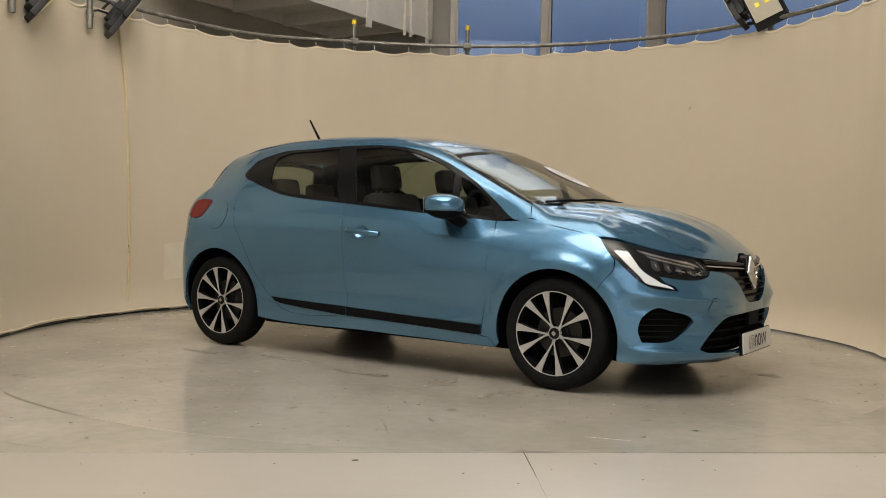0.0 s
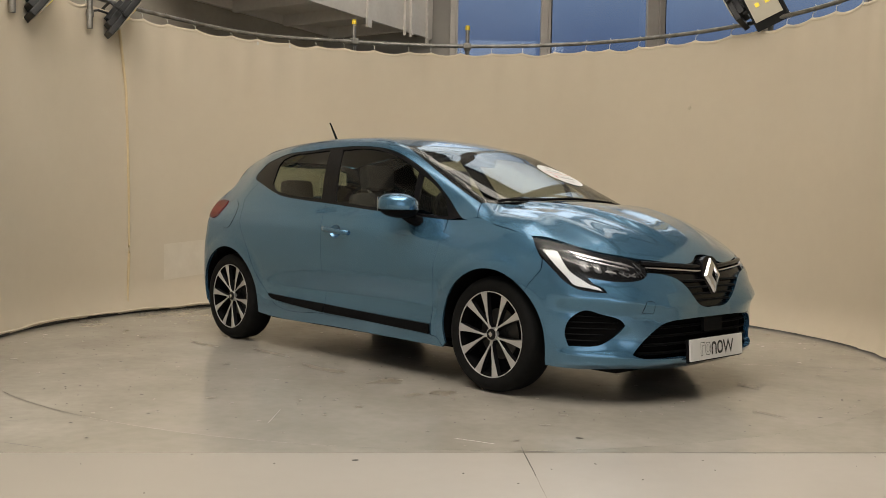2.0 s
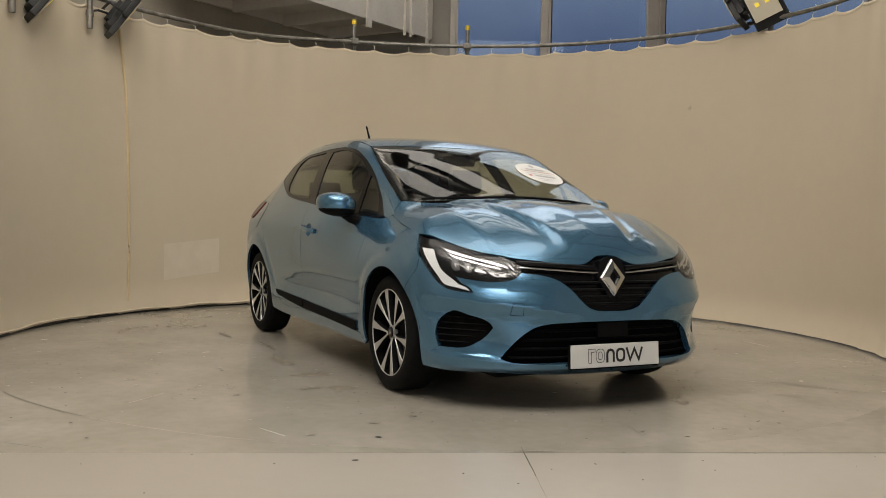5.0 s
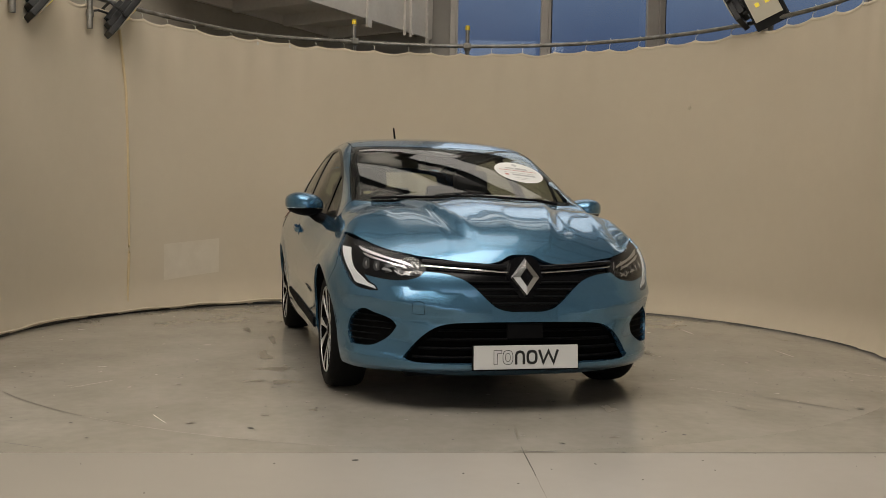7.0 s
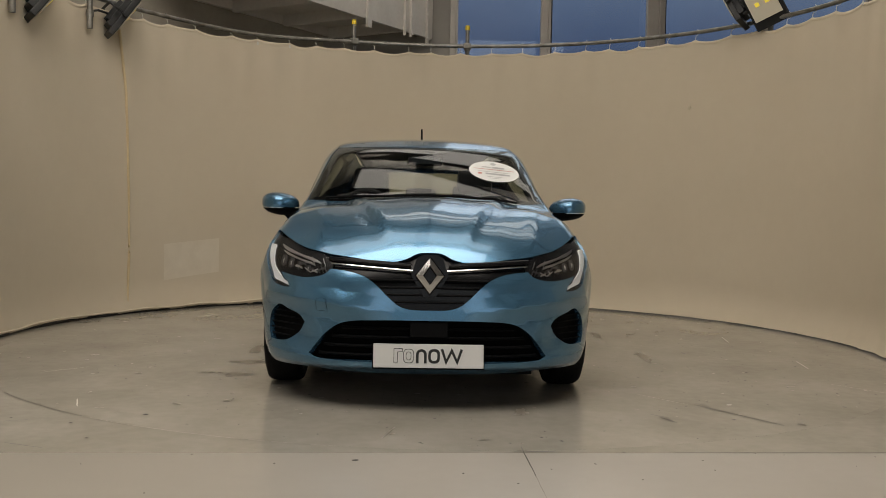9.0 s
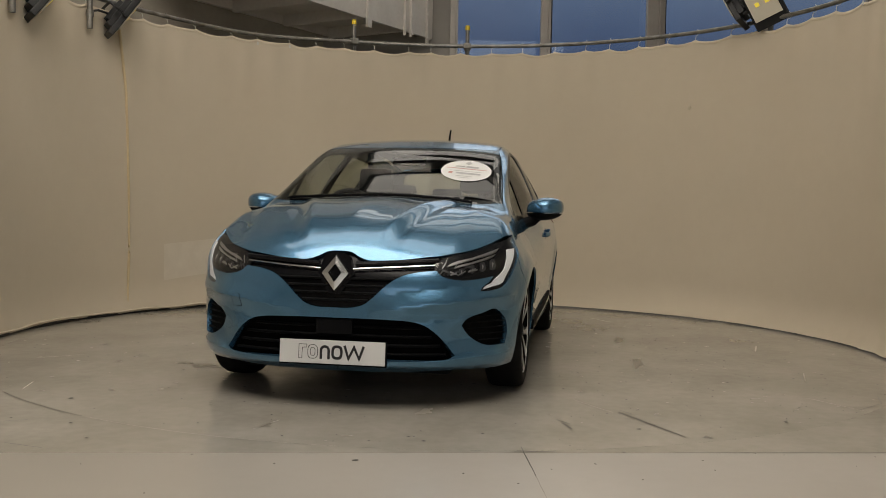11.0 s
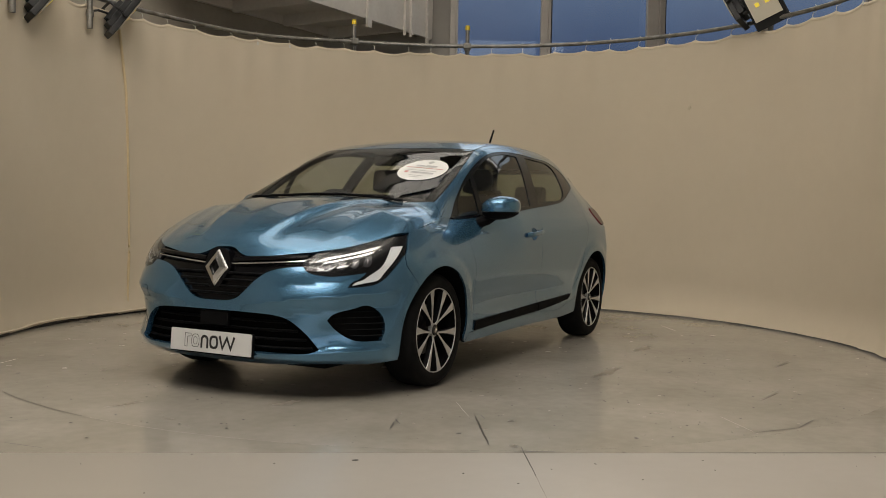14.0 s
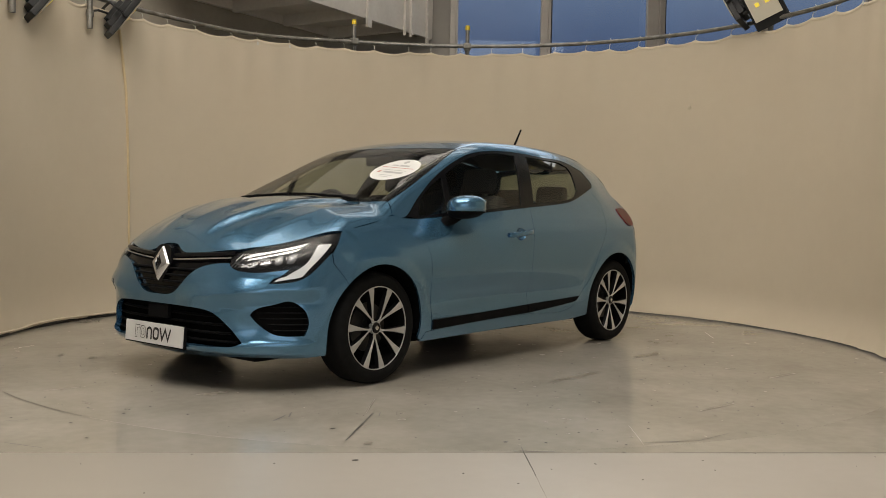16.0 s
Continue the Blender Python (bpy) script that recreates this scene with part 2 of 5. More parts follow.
backdrop_curtain = curtain()
rail = tagged(new("curtain_rail"), "galvanised steel scaffold tube rail with curtain hooks", "rail")
part("rail_tube", sweep([ring_at(-42 + 2 * k, R_CUR + 0.03) + Vector((0, 0, rail_z(-42 + 2 * k))) for k in range(132)], 0.019, seg=12), STEEL, rail, smooth=True)
hook_ob = None
for deg in HOOKS:
    p = ring_at(deg, R_CUR + 0.008)
    if hook_ob is None:
        bm = sweep([(0.022, 0, 0.030), (0.045, 0, 0.02), (0.05, 0, 0), (0.03, 0, -0.026), (0.004, 0, -0.035), (0, 0, -0.06), (0, 0, -0.085)], 0.0035, seg=6)
        box(0.008, 0.018, 0.03, pose(0, 0, -0.088), 0.002, bm)
        hook_ob = part("curtain_hook", bm, HOOKWHITE, rail, "pale plastic curtain hook")
        ob = hook_ob
    else:
        ob = new("curtain_hook", hook_ob.data)
        ob.parent = rail
    ob.matrix_local = Matrix.Translation((p.x, p.y, rail_z(deg))) @ pose(0, 0, 0, 0, 0, deg)


def standard(deg, top):
    """Upright scaffold stub with a yellow cap, clamped to the rail."""
    p = ring_at(deg, R_CUR + 0.085)
    ob = tagged(new("scaffold_post"), "galvanised scaffold post with a yellow plastic cap clamped to the rail", "post", "rail posts")
    ob.location = p
    part("pole", rod((0, 0, 0), (0, 0, top), 0.020), STEEL, ob, smooth=True)
    part("cap", rod((0, 0, top - 0.025), (0, 0, top + 0.022), 0.0255, seg=16, r2=0.0225), YELLOW, ob, "yellow plastic cap", smooth=True)
    d = -p.normalized()
    bm = box(0.07, 0.07, 0.075, pose(0, 0, RAIL_Z), 0.012)
    q = d * 0.055
    box(0.09, 0.075, 0.06, pose(q.x, q.y, RAIL_Z, 0, 0, deg), 0.012, bm)
    rod((q.x * .5 - d.y * 0.07, q.y * .5 + d.x * 0.07, RAIL_Z), (q.x * .5 + d.y * 0.07, q.y * .5 - d.x * 0.07, RAIL_Z), 0.012, bm)
    part("clamp", bm, STEEL, ob)
    return ob


standard(107.4, 2.875)
standard(86.3, 2.865)


def floodlight(at, m, face=True, label="black LED floodlight on a bracket clamped to the curtain rail"):
    """Square LED floodlight: housing with fins, reflector, chips, yoke. Looks along its -z."""
    ob = tagged(new("floodlight"), label, "floodlight", "rail floodlights")
    ob.matrix_world = Matrix.Translation(at) @ m
    bm = box(0.30, 0.40, 0.05, pose(0, 0, 0.025), 0.008)
    box(0.22, 0.28, 0.055, pose(0, 0, 0.07), 0.006, bm)
    part("housing", bm, BLACKMETAL, ob)
    for k in range(7):
        part("fin", box(0.006, 0.19, 0.04, pose(-0.075 + 0.025 * k, 0, 0.11)), BLACKMETAL, ob)
    part("reflector", box(0.25, 0.30, 0.012, pose(0, 0.03, -0.006), 0.003), REFLECTOR, ob, "pale reflector panel")
    for sx in (-0.045, 0.045):
        for sy in (0.02, 0.10):
            part("led_chip", box(0.035, 0.035, 0.006, pose(sx, sy, -0.015)), LED, ob, "yellow LED chip")
    bm = sweep([(-0.165, 0, 0.02), (-0.17, 0, 0.10), (-0.165, 0, 0.18), (0.165, 0, 0.18), (0.17, 0, 0.10), (0.165, 0, 0.02)], 0.012, seg=6)
    for s in (-1, 1):
        rod((s * 0.14, 0, 0.03), (s * 0.19, 0, 0.03), 0.018, bm)
    part("yoke", bm, BLACKMETAL, ob)
    return ob


def hall():
    Y1, X0, X1, Y0 = 6.0, -7.0, 7.0, -11.0
    # wall with windows behind the curtain: sill wall, window band, head wall
    bm = box(14.6, 0.25, 1.9, pose(0, Y1 + 0.125, 0.95))
    box(14.6, 0.25, 0.6, pose(0, Y1 + 0.125, CEIL - 0.3), 0, bm)
    box(6.95, 0.25, CEIL - 2.5, pose(-3.475 + 0.05, Y1 + 0.125, 1.9 + (CEIL - 2.5) / 2), 0, bm)
    tagged(part("wall_north", bm, HALLWALL), "plastered hall wall round a window band", "wall", kind="structure")
    for nm, x, sx in (("wall_west", X0 - 0.125, 1), ("wall_east", X1 + 0.125, 1)):
        tagged(part(nm, box(0.25, 17.6, CEIL, pose(x, -2.5, CEIL / 2)), HALLWALL), "plain hall side wall", "wall", kind="structure")
    tagged(part("wall_south", box(14.6, 0.25, CEIL, pose(0, Y0 - 0.125, CEIL / 2)), HALLWALL), "plain hall wall behind the viewpoint", "wall", kind="structure")
    bm = box(14.6, 17.6, 0.2, pose(0, -2.5, CEIL + 0.1))
    tagged(part("ceiling", bm, DARKCEIL), "pale hall roof", "ceiling", kind="structure")
    for k in range(6):
        tagged(part("roof_beam", box(17, 0.20, 0.30, pose(0, -8.6 + 2.6 * k, CEIL - 0.16, 0, 0, 9)), BEAM), "dark steel roof beam", "beam", "roof beams")
    for k in range(3):
        tagged(part("roof_duct", box(0.34, 16.5, 0.24, pose(-3.6 + 3.4 * k, -2.5, CEIL - 0.45), 0.03), BEAM), "dark service tray under the roof", "duct", "roof ducts")
    # windows
    win = tagged(new("window_1"), "tall grey aluminium windows with blue dusk light behind", "window", kind="structure")
    edges = [0.075, 1.295, 2.75, 4.20, 5.65]
    for i, x in enumerate(edges):
        w = (0.09, 0.13, 0.24, 0.13, 0.24)[i]
        bm = box(w, 0.10, CEIL - 2.5, pose(x, Y1 + 0.02, 1.9 + (CEIL - 2.5) / 2), 0.006)
        box(0.03, 0.16, CEIL - 2.5, pose(x + 0.045, Y1 - 0.01, 1.9 + (CEIL - 2.5) / 2), 0.004, bm)
        part("mullion", bm, ALU, win, "grey aluminium mullion")
    for i in range(4):
        a, b = edges[i], edges[i + 1]
        part("pane", box(b - a, 0.012, CEIL - 2.5, pose((a + b) / 2, Y1 + 0.20, 1.9 + (CEIL - 2.5) / 2, 4)), PANE, win).visible_shadow = False
        part("gasket", box(0.018, 0.03, CEIL - 2.5, pose(a + (0.05, 0.08, 0.135, 0.08)[i], Y1 + 0.045, 1.9 + (CEIL - 2.5) / 2)), BLACKMETAL, win)
    # unseen frame, added to go round the front fill light
    door = tagged(new("fill_window"), "unseen mullioned frame added behind the viewpoint, round the fill light", "window", kind="structure")
    for x in (-2.45, -1.0, 0.6, 2.2, 3.65):
        part("mullion", box(0.07, 0.06, 3.6, pose(x, Y0 + 0.10, 2.2), 0.004), ALU, door)
    for z in (0.45, 3.95):
        part("window_frame", box(6.2, 0.06, 0.08, pose(0.6, Y0 + 0.10, z), 0.004), ALU, door)
    # dusk beyond the panes, with a paler roof slope
    bd = mesh_object("backdrop", [(-4, 9, 0.5), (12, 9, 0.5), (12, 9, 13), (-4, 9, 13)], [(0, 1, 2, 3)], DUSK, smooth=False)
    tagged(bd, "blue dusk beyond the windows", "backdrop", kind="structure")


def mezzanine():
    """White steel-faced gallery running back to the windows, ribbed underneath, and the shaded wall beyond it."""
    ob = tagged(new("mezzanine"), "white painted steel gallery edge with a ribbed soffit", "mezzanine", kind="structure")
    a, b = Vector((-2.10, 2.70, 3.20)), Vector((-0.20, 5.89, 3.20))
    d = (b - a).normalized()
    L = (b - a).length
    m = Matrix.Translation(b) @ Matrix.Rotation(math.atan2(d.y, d.x), 4, "Z")
    # local x back along the edge (negative towards the viewer), local y to the far side
    part("fascia", box(L, 0.05, 1.6, m @ pose(-L / 2, 0.025, 0.80), 0.004), WHITEWALL, ob)
    for x, w in ((-1.46, 0.085), (-0.69, 0.02), (-0.55, 0.028), (-0.16, 0.032)):
        part("cover_strip", box(w, 0.035, 1.66, m @ pose(x, -0.018, 0.80 - (0.07 if w > 0.03 else 0.03)), 0.004), WHITEWALL, ob)
    for x, z in ((-0.55, 0.20), (-0.16, 0.28), (-0.55, -0.02), (-0.16, -0.02)):
        part("bolt", rod(m @ Vector((x, -0.05, z)), m @ Vector((x, -0.02, z)), 0.022), WHITEWALL, ob)
    part("soffit", box(L, 1.18, 0.05, m @ pose(-L / 2, 0.63, 0.16)), WHITEWALL, ob)
    for x in (-0.62, -1.52, -2.42, -3.3):
        part("rib", box(0.07, 1.16, 0.15, m @ pose(x, 0.63, 0.075), 0.006), WHITEWALL, ob)
    part("edge_angle", box(L, 0.05, 0.12, m @ pose(-L / 2, 1.24, 0.09), 0.004), WHITEWALL, ob)
    tagged(part("wall_inner", box(9.0, 0.12, CEIL, m @ pose(-3.4, 1.36, CEIL / 2 - 3.2)), SOFFIT), "shaded brown partition wall behind the curtain", "wall", kind="structure")
    return ob


def luminaire(row, length, width):
    """Hung light panel, open below, and above for the added roof fill, with dark sides."""
    ob = tagged(new("ceiling_light"), "long hung ceiling light panel with dark sides", "ceiling light", "hall lights")
    ob.matrix_world = row
    # side plates added to screen the lamp face at low angles
    for s in (-1, 1):
        part("skirt", box(length + 0.2, 0.02, 0.20, pose(0, s * (width / 2 + 0.02), -0.56)), BEAM, ob)
        part("end_cap", box(0.02, width + 0.06, 0.20, pose(s * (length / 2 + 0.11), 0, -0.56)), BEAM, ob)
        part("hanger", rod((s * length * 0.44, 0, -0.5), (s * length * 0.44, 0, 0.02), 0.01), STEEL, ob)
    part("back", box(length + 0.2, width + 0.02, 0.02, pose(0, 0, -0.54)), WHITEWALL, ob)


for row, length, width, down, up in PANEL_ROWS:
    luminaire(row, length, width)
hall()
mezzanine()
floodlight((2.69, 1.50, 2.775), look((0, 0, 0), (-0.50, -0.78, -0.42), -22))
floodlight((2.50, 1.80, 2.80), look((0, 0, 0), (-0.75, 0.42, -0.50), -8))
floodlight((-2.72, 1.36, 2.50), look((0, 0, 0), (0.70, 0.40, -0.58), 0))
floodlight((-3.00, 0.46, 2.44), look((0, 0, 0), (0.65, 0.42, -0.60), 10))
for x, y, z0, z1 in ((-2.92, 1.12, 2.38, 2.95), (-3.10, 0.12, 2.30, 2.95), (2.80, 1.62, 2.55, 2.95)):
    ob = tagged(new("lamp_bracket"), "short galvanised tube that carries a floodlight", "bracket", "lamp brackets")
    ob.location = (x, y, z0)
    part("tube", rod((0, 0, 0), (0, 0, z1 - z0), 0.024), STEEL, ob, smooth=True)
    part("collar", rod((0, 0, 0.10), (0, 0, 0.15), 0.032), STEEL, ob, smooth=True)
    part("clamp_arm", sweep([(0, 0, 0.14), (0.05 if x < 0 else -0.05, 0.05, 0.16), (0.10 if x < 0 else -0.09, 0.12, 0.15)], 0.010, seg=6), BLACKMETAL, ob)


# ---- wear on the floor ----
def streak(name, pts, w, mat, z=0.002, parent=None, label=""):
    """A thin painted or scratched line on the floor."""
    verts, faces = [], []
    n = len(pts)
    for i, p in enumerate(pts):
        a, b = pts[max(i - 1, 0)], pts[min(i + 1, n - 1)]
        d = Vector((b[0] - a[0], b[1] - a[1], 0)).normalized()
        k = 0.95 * w * (0.55 + 0.45 * math.sin(math.pi * (i + 0.5) / n)) / 2
        verts += [(p[0] - d.y * k, p[1] + d.x * k, z), (p[0] + d.y * k, p[1] - d.x * k, z)]
    for i in range(n - 1):
        faces.append((2 * i, 2 * i + 1, 2 * i + 3, 2 * i + 2))
    return mesh_object(name, verts, faces, mat, parent, label, smooth=False)


def wobble(a, b, n=9, amp=0.003, seed=0):
    r = random.Random(seed)
    return [(a[0] + (b[0] - a[0]) * k / n + r.uniform(-amp, amp), a[1] + (b[1] - a[1]) * k / n + r.uniform(-amp, amp)) for k in range(n + 1)]


for i, (a, b, w, mt) in enumerate((
        ((2.02, -1.855), (2.20, -1.795), 0.005, SCRAPE), ((1.97, 1.205), (2.43, 1.487), 0.009, SCUFF), ((1.93, 1.215), (2.0, 1.27), 0.006, SCUFF), ((1.60, 2.40), (1.39, 2.56), 0.006, SCUFF),
        ((1.40, 2.56), (1.16, 2.60), 0.005, SCUFF), ((1.72, 0.98), (1.99, 1.18), 0.004, STAIN), ((1.62, 2.42), (1.34, 2.20), 0.004, STAIN),
        ((2.28, 0.95), (2.40, 1.00), 0.010, SCUFF), ((2.22, 0.92), (2.30, 0.99), 0.008, SCUFF), ((-1.9, 1.2), (-2.2, 1.0), 0.008, STAIN), ((1.1, -2.1), (1.3, -2.3), 0.006, STAIN),
        ((-0.4, 2.2), (-0.7, 2.25), 0.012, STAIN), ((0.5, 2.35), (0.8, 2.3), 0.010, STAIN), ((2.55, -0.3), (2.75, -0.35), 0.008, STAIN))):
    streak("scratch", wobble(a, b, amp=0.0014, seed=i), w, mt, parent=turntable)


def specks(name, n, r0, r1, seed, mat, size=(0.003, 0.010), parent=None):
    """Loose grit and chips trodden into the paint, as low irregular flakes."""
    r = random.Random(seed)
    verts, faces = [], []
    for _ in range(n):
        a, d = r.uniform(0, 2 * math.pi), math.sqrt(r.uniform(r0 * r0, r1 * r1))
        x, y, s = d * math.cos(a), d * math.sin(a), r.uniform(*size) * (1 if r.random() < 0.85 else 1.9)
        k0, k = len(verts), 6
        t, el = r.uniform(0, 3.1), r.uniform(0.35, 1)
        for j in range(k):
            q, u = 2 * math.pi * j / k, s * r.uniform(0.6, 1)
            c, e = u * math.cos(q), u * el * math.sin(q)
            verts.append((x + c * math.cos(t) - e * math.sin(t), y + c * math.sin(t) + e * math.cos(t), 0.0018))
        verts.append((x, y, 0.004))
        faces += [(k0 + j, k0 + (j + 1) % k, k0 + k) for j in range(k)]
    ob = mesh_object(name, verts, faces, mat, parent, smooth=False)
    return tagged(ob, "dark grit and paint chips on the floor", "" if parent else "grit", kind="stuff")


specks("deck_grit", 620, 0.2, 2.9, 5, SCUFF, parent=turntable)
specks("deck_chips", 200, 0.2, 2.9, 8, STAIN, (0.006, 0.018), parent=turntable)


def blotch(cx, cy, rx, ry, seed, parent):
    r, n = random.Random(seed), 40
    ph = [r.uniform(0, 6.28) for _ in range(5)]
    pts = []
    for k in range(n):
        a = 2 * math.pi * k / n
        q = 1 + sum(0.16 * math.sin((j + 2) * a + ph[j]) for j in range(5)) + r.uniform(-0.12, 0.12)
        pts.append((cx + rx * q * math.cos(a), cy + ry * q * math.sin(a), 0.0012 + 0.0001 * (seed % 7)))
    return mesh_object("oil_stain", pts, [tuple(range(n))], STAIN, parent, smooth=False)


for i, (x, y, rx, ry) in enumerate(((1.275, -1.203, 0.050, 0.085), (0.833, -1.218, 0.055, 0.11), (1.212, -1.362, 0.03, 0.05), (0.3, -1.25, 0.22, 0.03), (-0.4, -1.15, 0.18, 0.025), (-1.0, -1.3, 0.12, 0.03), (0.9, 0.2, 0.15, 0.08), (0.4, 1.35, 0.2, 0.03), (-0.7, 1.25, 0.16, 0.03), (2.2, 0.3, 0.07, 0.03))):
    blotch(x, y, rx, ry, i + 3, turntable)

# fixed marks in front of the deck: joint line, arrow, crack
joint = lambda x: -2.995 + 0.079 * x
floor_wear = tagged(new("floor_marks"), "dark joint line, arrow and crack in the fixed floor", "floor marks", kind="structure")
streak("joint_line", wobble((0.95, joint(0.95)), (2.2, joint(2.2)), 20, 0.0012, 3), 0.007, SCUFF, 0.0045, floor_wear)
streak("joint_line", wobble((-1.0, joint(-1.0)), (0.95, joint(0.95)), 20, 0.0012, 4), 0.003, STAIN, 0.0045, floor_wear)
streak("arrow_head", [(0.30, -2.952), (0.335, -2.943), (0.37, -2.95), (0.46, -2.944)], 0.010, SCUFF, 0.0045, floor_wear)
streak("crack", wobble((0.333, -2.878), (0.353, -3.311), 8, 0.0012, 6), 0.005, SCUFF, 0.0045, floor_wear)
streak("crack", wobble((0.353, -3.311), (0.364, -3.565), 8, 0.0012, 7), 0.003, STAIN, 0.0045, floor_wear)
streak("crack", wobble((-1.90, -2.62), (-1.80, -2.57), 4, 0.002, 9), 0.005, SCUFF, 0.0045, floor_wear)
streak("crack", wobble((-1.72, -2.98), (-1.54, -3.05), 5, 0.002, 10), 0.005, SCUFF, 0.0045, floor_wear)
deck_gap = [(2.945 * math.cos(radians(a)), 2.945 * math.sin(radians(a))) for a in np.linspace(222, 237, 24)]
streak("deck_joint", deck_gap, 0.006, SCUFF, 0.002, floor_wear)
deck_gap = [(2.945 * math.cos(radians(a)), 2.945 * math.sin(radians(a))) for a in np.linspace(237, 262, 30)]
streak("deck_joint", deck_gap, 0.003, STAIN, 0.002, floor_wear)
g = specks("floor_grit", 300, 2.97, 5.2, 15, SCUFF)
g.location.z = 0.003


def apron():
    """Paler floor in front of the straight joint; its colour blends out to one end."""
    v = [(-5, joint(-5) - 0.004, 0.0), (7, joint(7) - 0.004, 0.0), (7, -11, 0.0), (-5, -11, 0.0)]
    v += [(x, y, 0.003) for x, y, z in v]
    f = [(4, 7, 6, 5), (0, 4, 5, 1), (0, 3, 7, 4)]
    tagged(mesh_object("pavement", v, f, APRON, smooth=False), "paler floor in front of the turntable", "floor", kind="structure")


apron()

# pleat, patch and hem roll of the curtain
def on_cloth(deg, z, off=0.03):
    p = ring_at(deg, R_CUR - off)
    return (p.x, p.y, z)


zz = np.linspace(0.02, 2.52, 40)
PLEAT = [(151.6, 0.0), (151.3, 0.5), (151.35, 1.0), (151.65, 1.5), (152.1, 1.94), (152.95, 2.22), (153.8, 2.5)]
pleat_at = lambda z: float(np.interp(z, [q[1] for q in PLEAT], [q[0] for q in PLEAT]))
pl = [on_cloth(pleat_at(z), z, 0.012 + 0.003 * math.sin(z * 3)) for z in zz]
part("pleat", sweep(pl, 0.014, seg=8, flat=0.7), SEAM, backdrop_curtain, "folded curtain seam", smooth=True)
n, rows_up = 30, 8
pv, pf = [], []
for k in range(n + 1):
    d = 144.0 - 10.9 * k / n
    for j in range(rows_up + 1):
        z = 0.27 + 0.06 * k / n + (0.33 - 0.01 * k / n) * j / rows_up
        p0 = ring_at(d, R_CUR + drape(d, z / 2.55) - 0.0045)
        pv.append((p0.x, p0.y, z))
for k in range(n):
    for j in range(rows_up):
        a = k * (rows_up + 1) + j
        pf.append((a, a + rows_up + 1, a + rows_up + 2, a + 1))
patch_ob = mesh_object("cloth_patch", pv, pf, PATCH, backdrop_curtain, "sewn-on cream patch", smooth=True)
kn = ring_at(43.3, R_CUR - 0.02)
bm = bmesh.new()
bmesh.ops.create_uvsphere(bm, u_segments=10, v_segments=6, radius=0.014, matrix=Matrix.Translation((kn.x, kn.y, 1.965)) @ Matrix.Diagonal((1, 1, 1.5, 1)))
part("knot", bm, CURTAIN, backdrop_curtain, smooth=True)
hemroll = []
for d in np.linspace(118, 200, 120):
    lift = 0.03 + 0.05 * max(0, 0.15 + noise.noise((d * 0.11, 3.1, 0)))
    hemroll.append(on_cloth(d, lift, 0.058 + 0.02 * noise.noise((d * 0.25, 1, 4))))
part("hem_roll", sweep(hemroll, 0.009, seg=8), CURTAIN, backdrop_curtain, "rolled lower hem", smooth=True)
# black tube behind the hem, its colour standing in for the gap's shade
gap_path = [on_cloth(d, 0.014, 0.035 + 0.03 * noise.noise((d * 0.15, 7, 2))) for d in np.linspace(120, 200, 90)]
tagged(part("cable", sweep(gap_path, 0.012, seg=8), BLACKMETAL, smooth=True), "black tube along the curtain foot, standing in for the shaded gap", "cable")


# ---- the car's form: one closed surface made of side, top, front and rear profiles ----
def curve(*knots):
    """Monotone cubic through (a, b) knots, for arrays."""
    k = np.array(knots, float)
    x, y = k[:, 0], k[:, 1]
    h, d = np.diff(x), np.diff(y) / np.diff(x)
    m = np.zeros(len(x))
    m[0], m[-1] = d[0], d[-1]
    for i in range(1, len(x) - 1):
        if d[i - 1] * d[i] > 0:
            w1, w2 = 2 * h[i] + h[i - 1], h[i] + 2 * h[i - 1]
            m[i] = (w1 + w2) / (w1 / d[i - 1] + w2 / d[i])

    def value(q):
        q = np.asarray(q, float)
        i = np.clip(np.searchsorted(x, q) - 1, 0, len(h) - 1)
        s = (np.clip(q, x[0], x[-1]) - x[i]) / h[i]
        v = y[i] * (1 + 2 * s) * (1 - s) ** 2 + m[i] * h[i] * s * (1 - s) ** 2 + y[i + 1] * s * s * (3 - 2 * s) + m[i + 1] * h[i] * s * s * (s - 1)
        return v + np.where(q < x[0], (q - x[0]) * m[0], 0) + np.where(q > x[-1], (q - x[-1]) * m[-1], 0)
    return value


def bell(q, c, w):
    return np.exp(-((q - c) / w) ** 2)


AXLE, HUB_Z, TYRE_R = 1.2915, 0.308, 0.308
ARCH_F, ARCH_R = (1.300, 0.300, 0.358), (-1.288, 0.302, 0.366)
# half width by height, at the doors
FLANK = curve((0.10, 0.80), (0.20, 0.835), (0.30, 0.857), (0.42, 0.866), (0.60, 0.878), (0.72, 0.880), (0.82, 0.872), (0.90, 0.848), (0.96, 0.818), (1.10, 0.757), (1.25, 0.682), (1.36, 0.610), (1.45, 0.54))
# how the flank draws in towards nose and tail, below and above the belt
DRAW = curve((-2.0, 0.06), (-1.6, 0.016), (-1.2, 0.002), (-0.6, 0.003), (0.2, 0.004), (0.9, 0.0), (1.3, -0.004), (1.6, 0.012), (2.1, 0.07))
DRAW_UP = curve((-2.0, 0.24), (-1.6, 0.192), (-1.2, 0.070), (-0.6, 0.010), (0.2, 0.0), (0.9, 0.0), (1.6, 0.03), (2.1, 0.1))
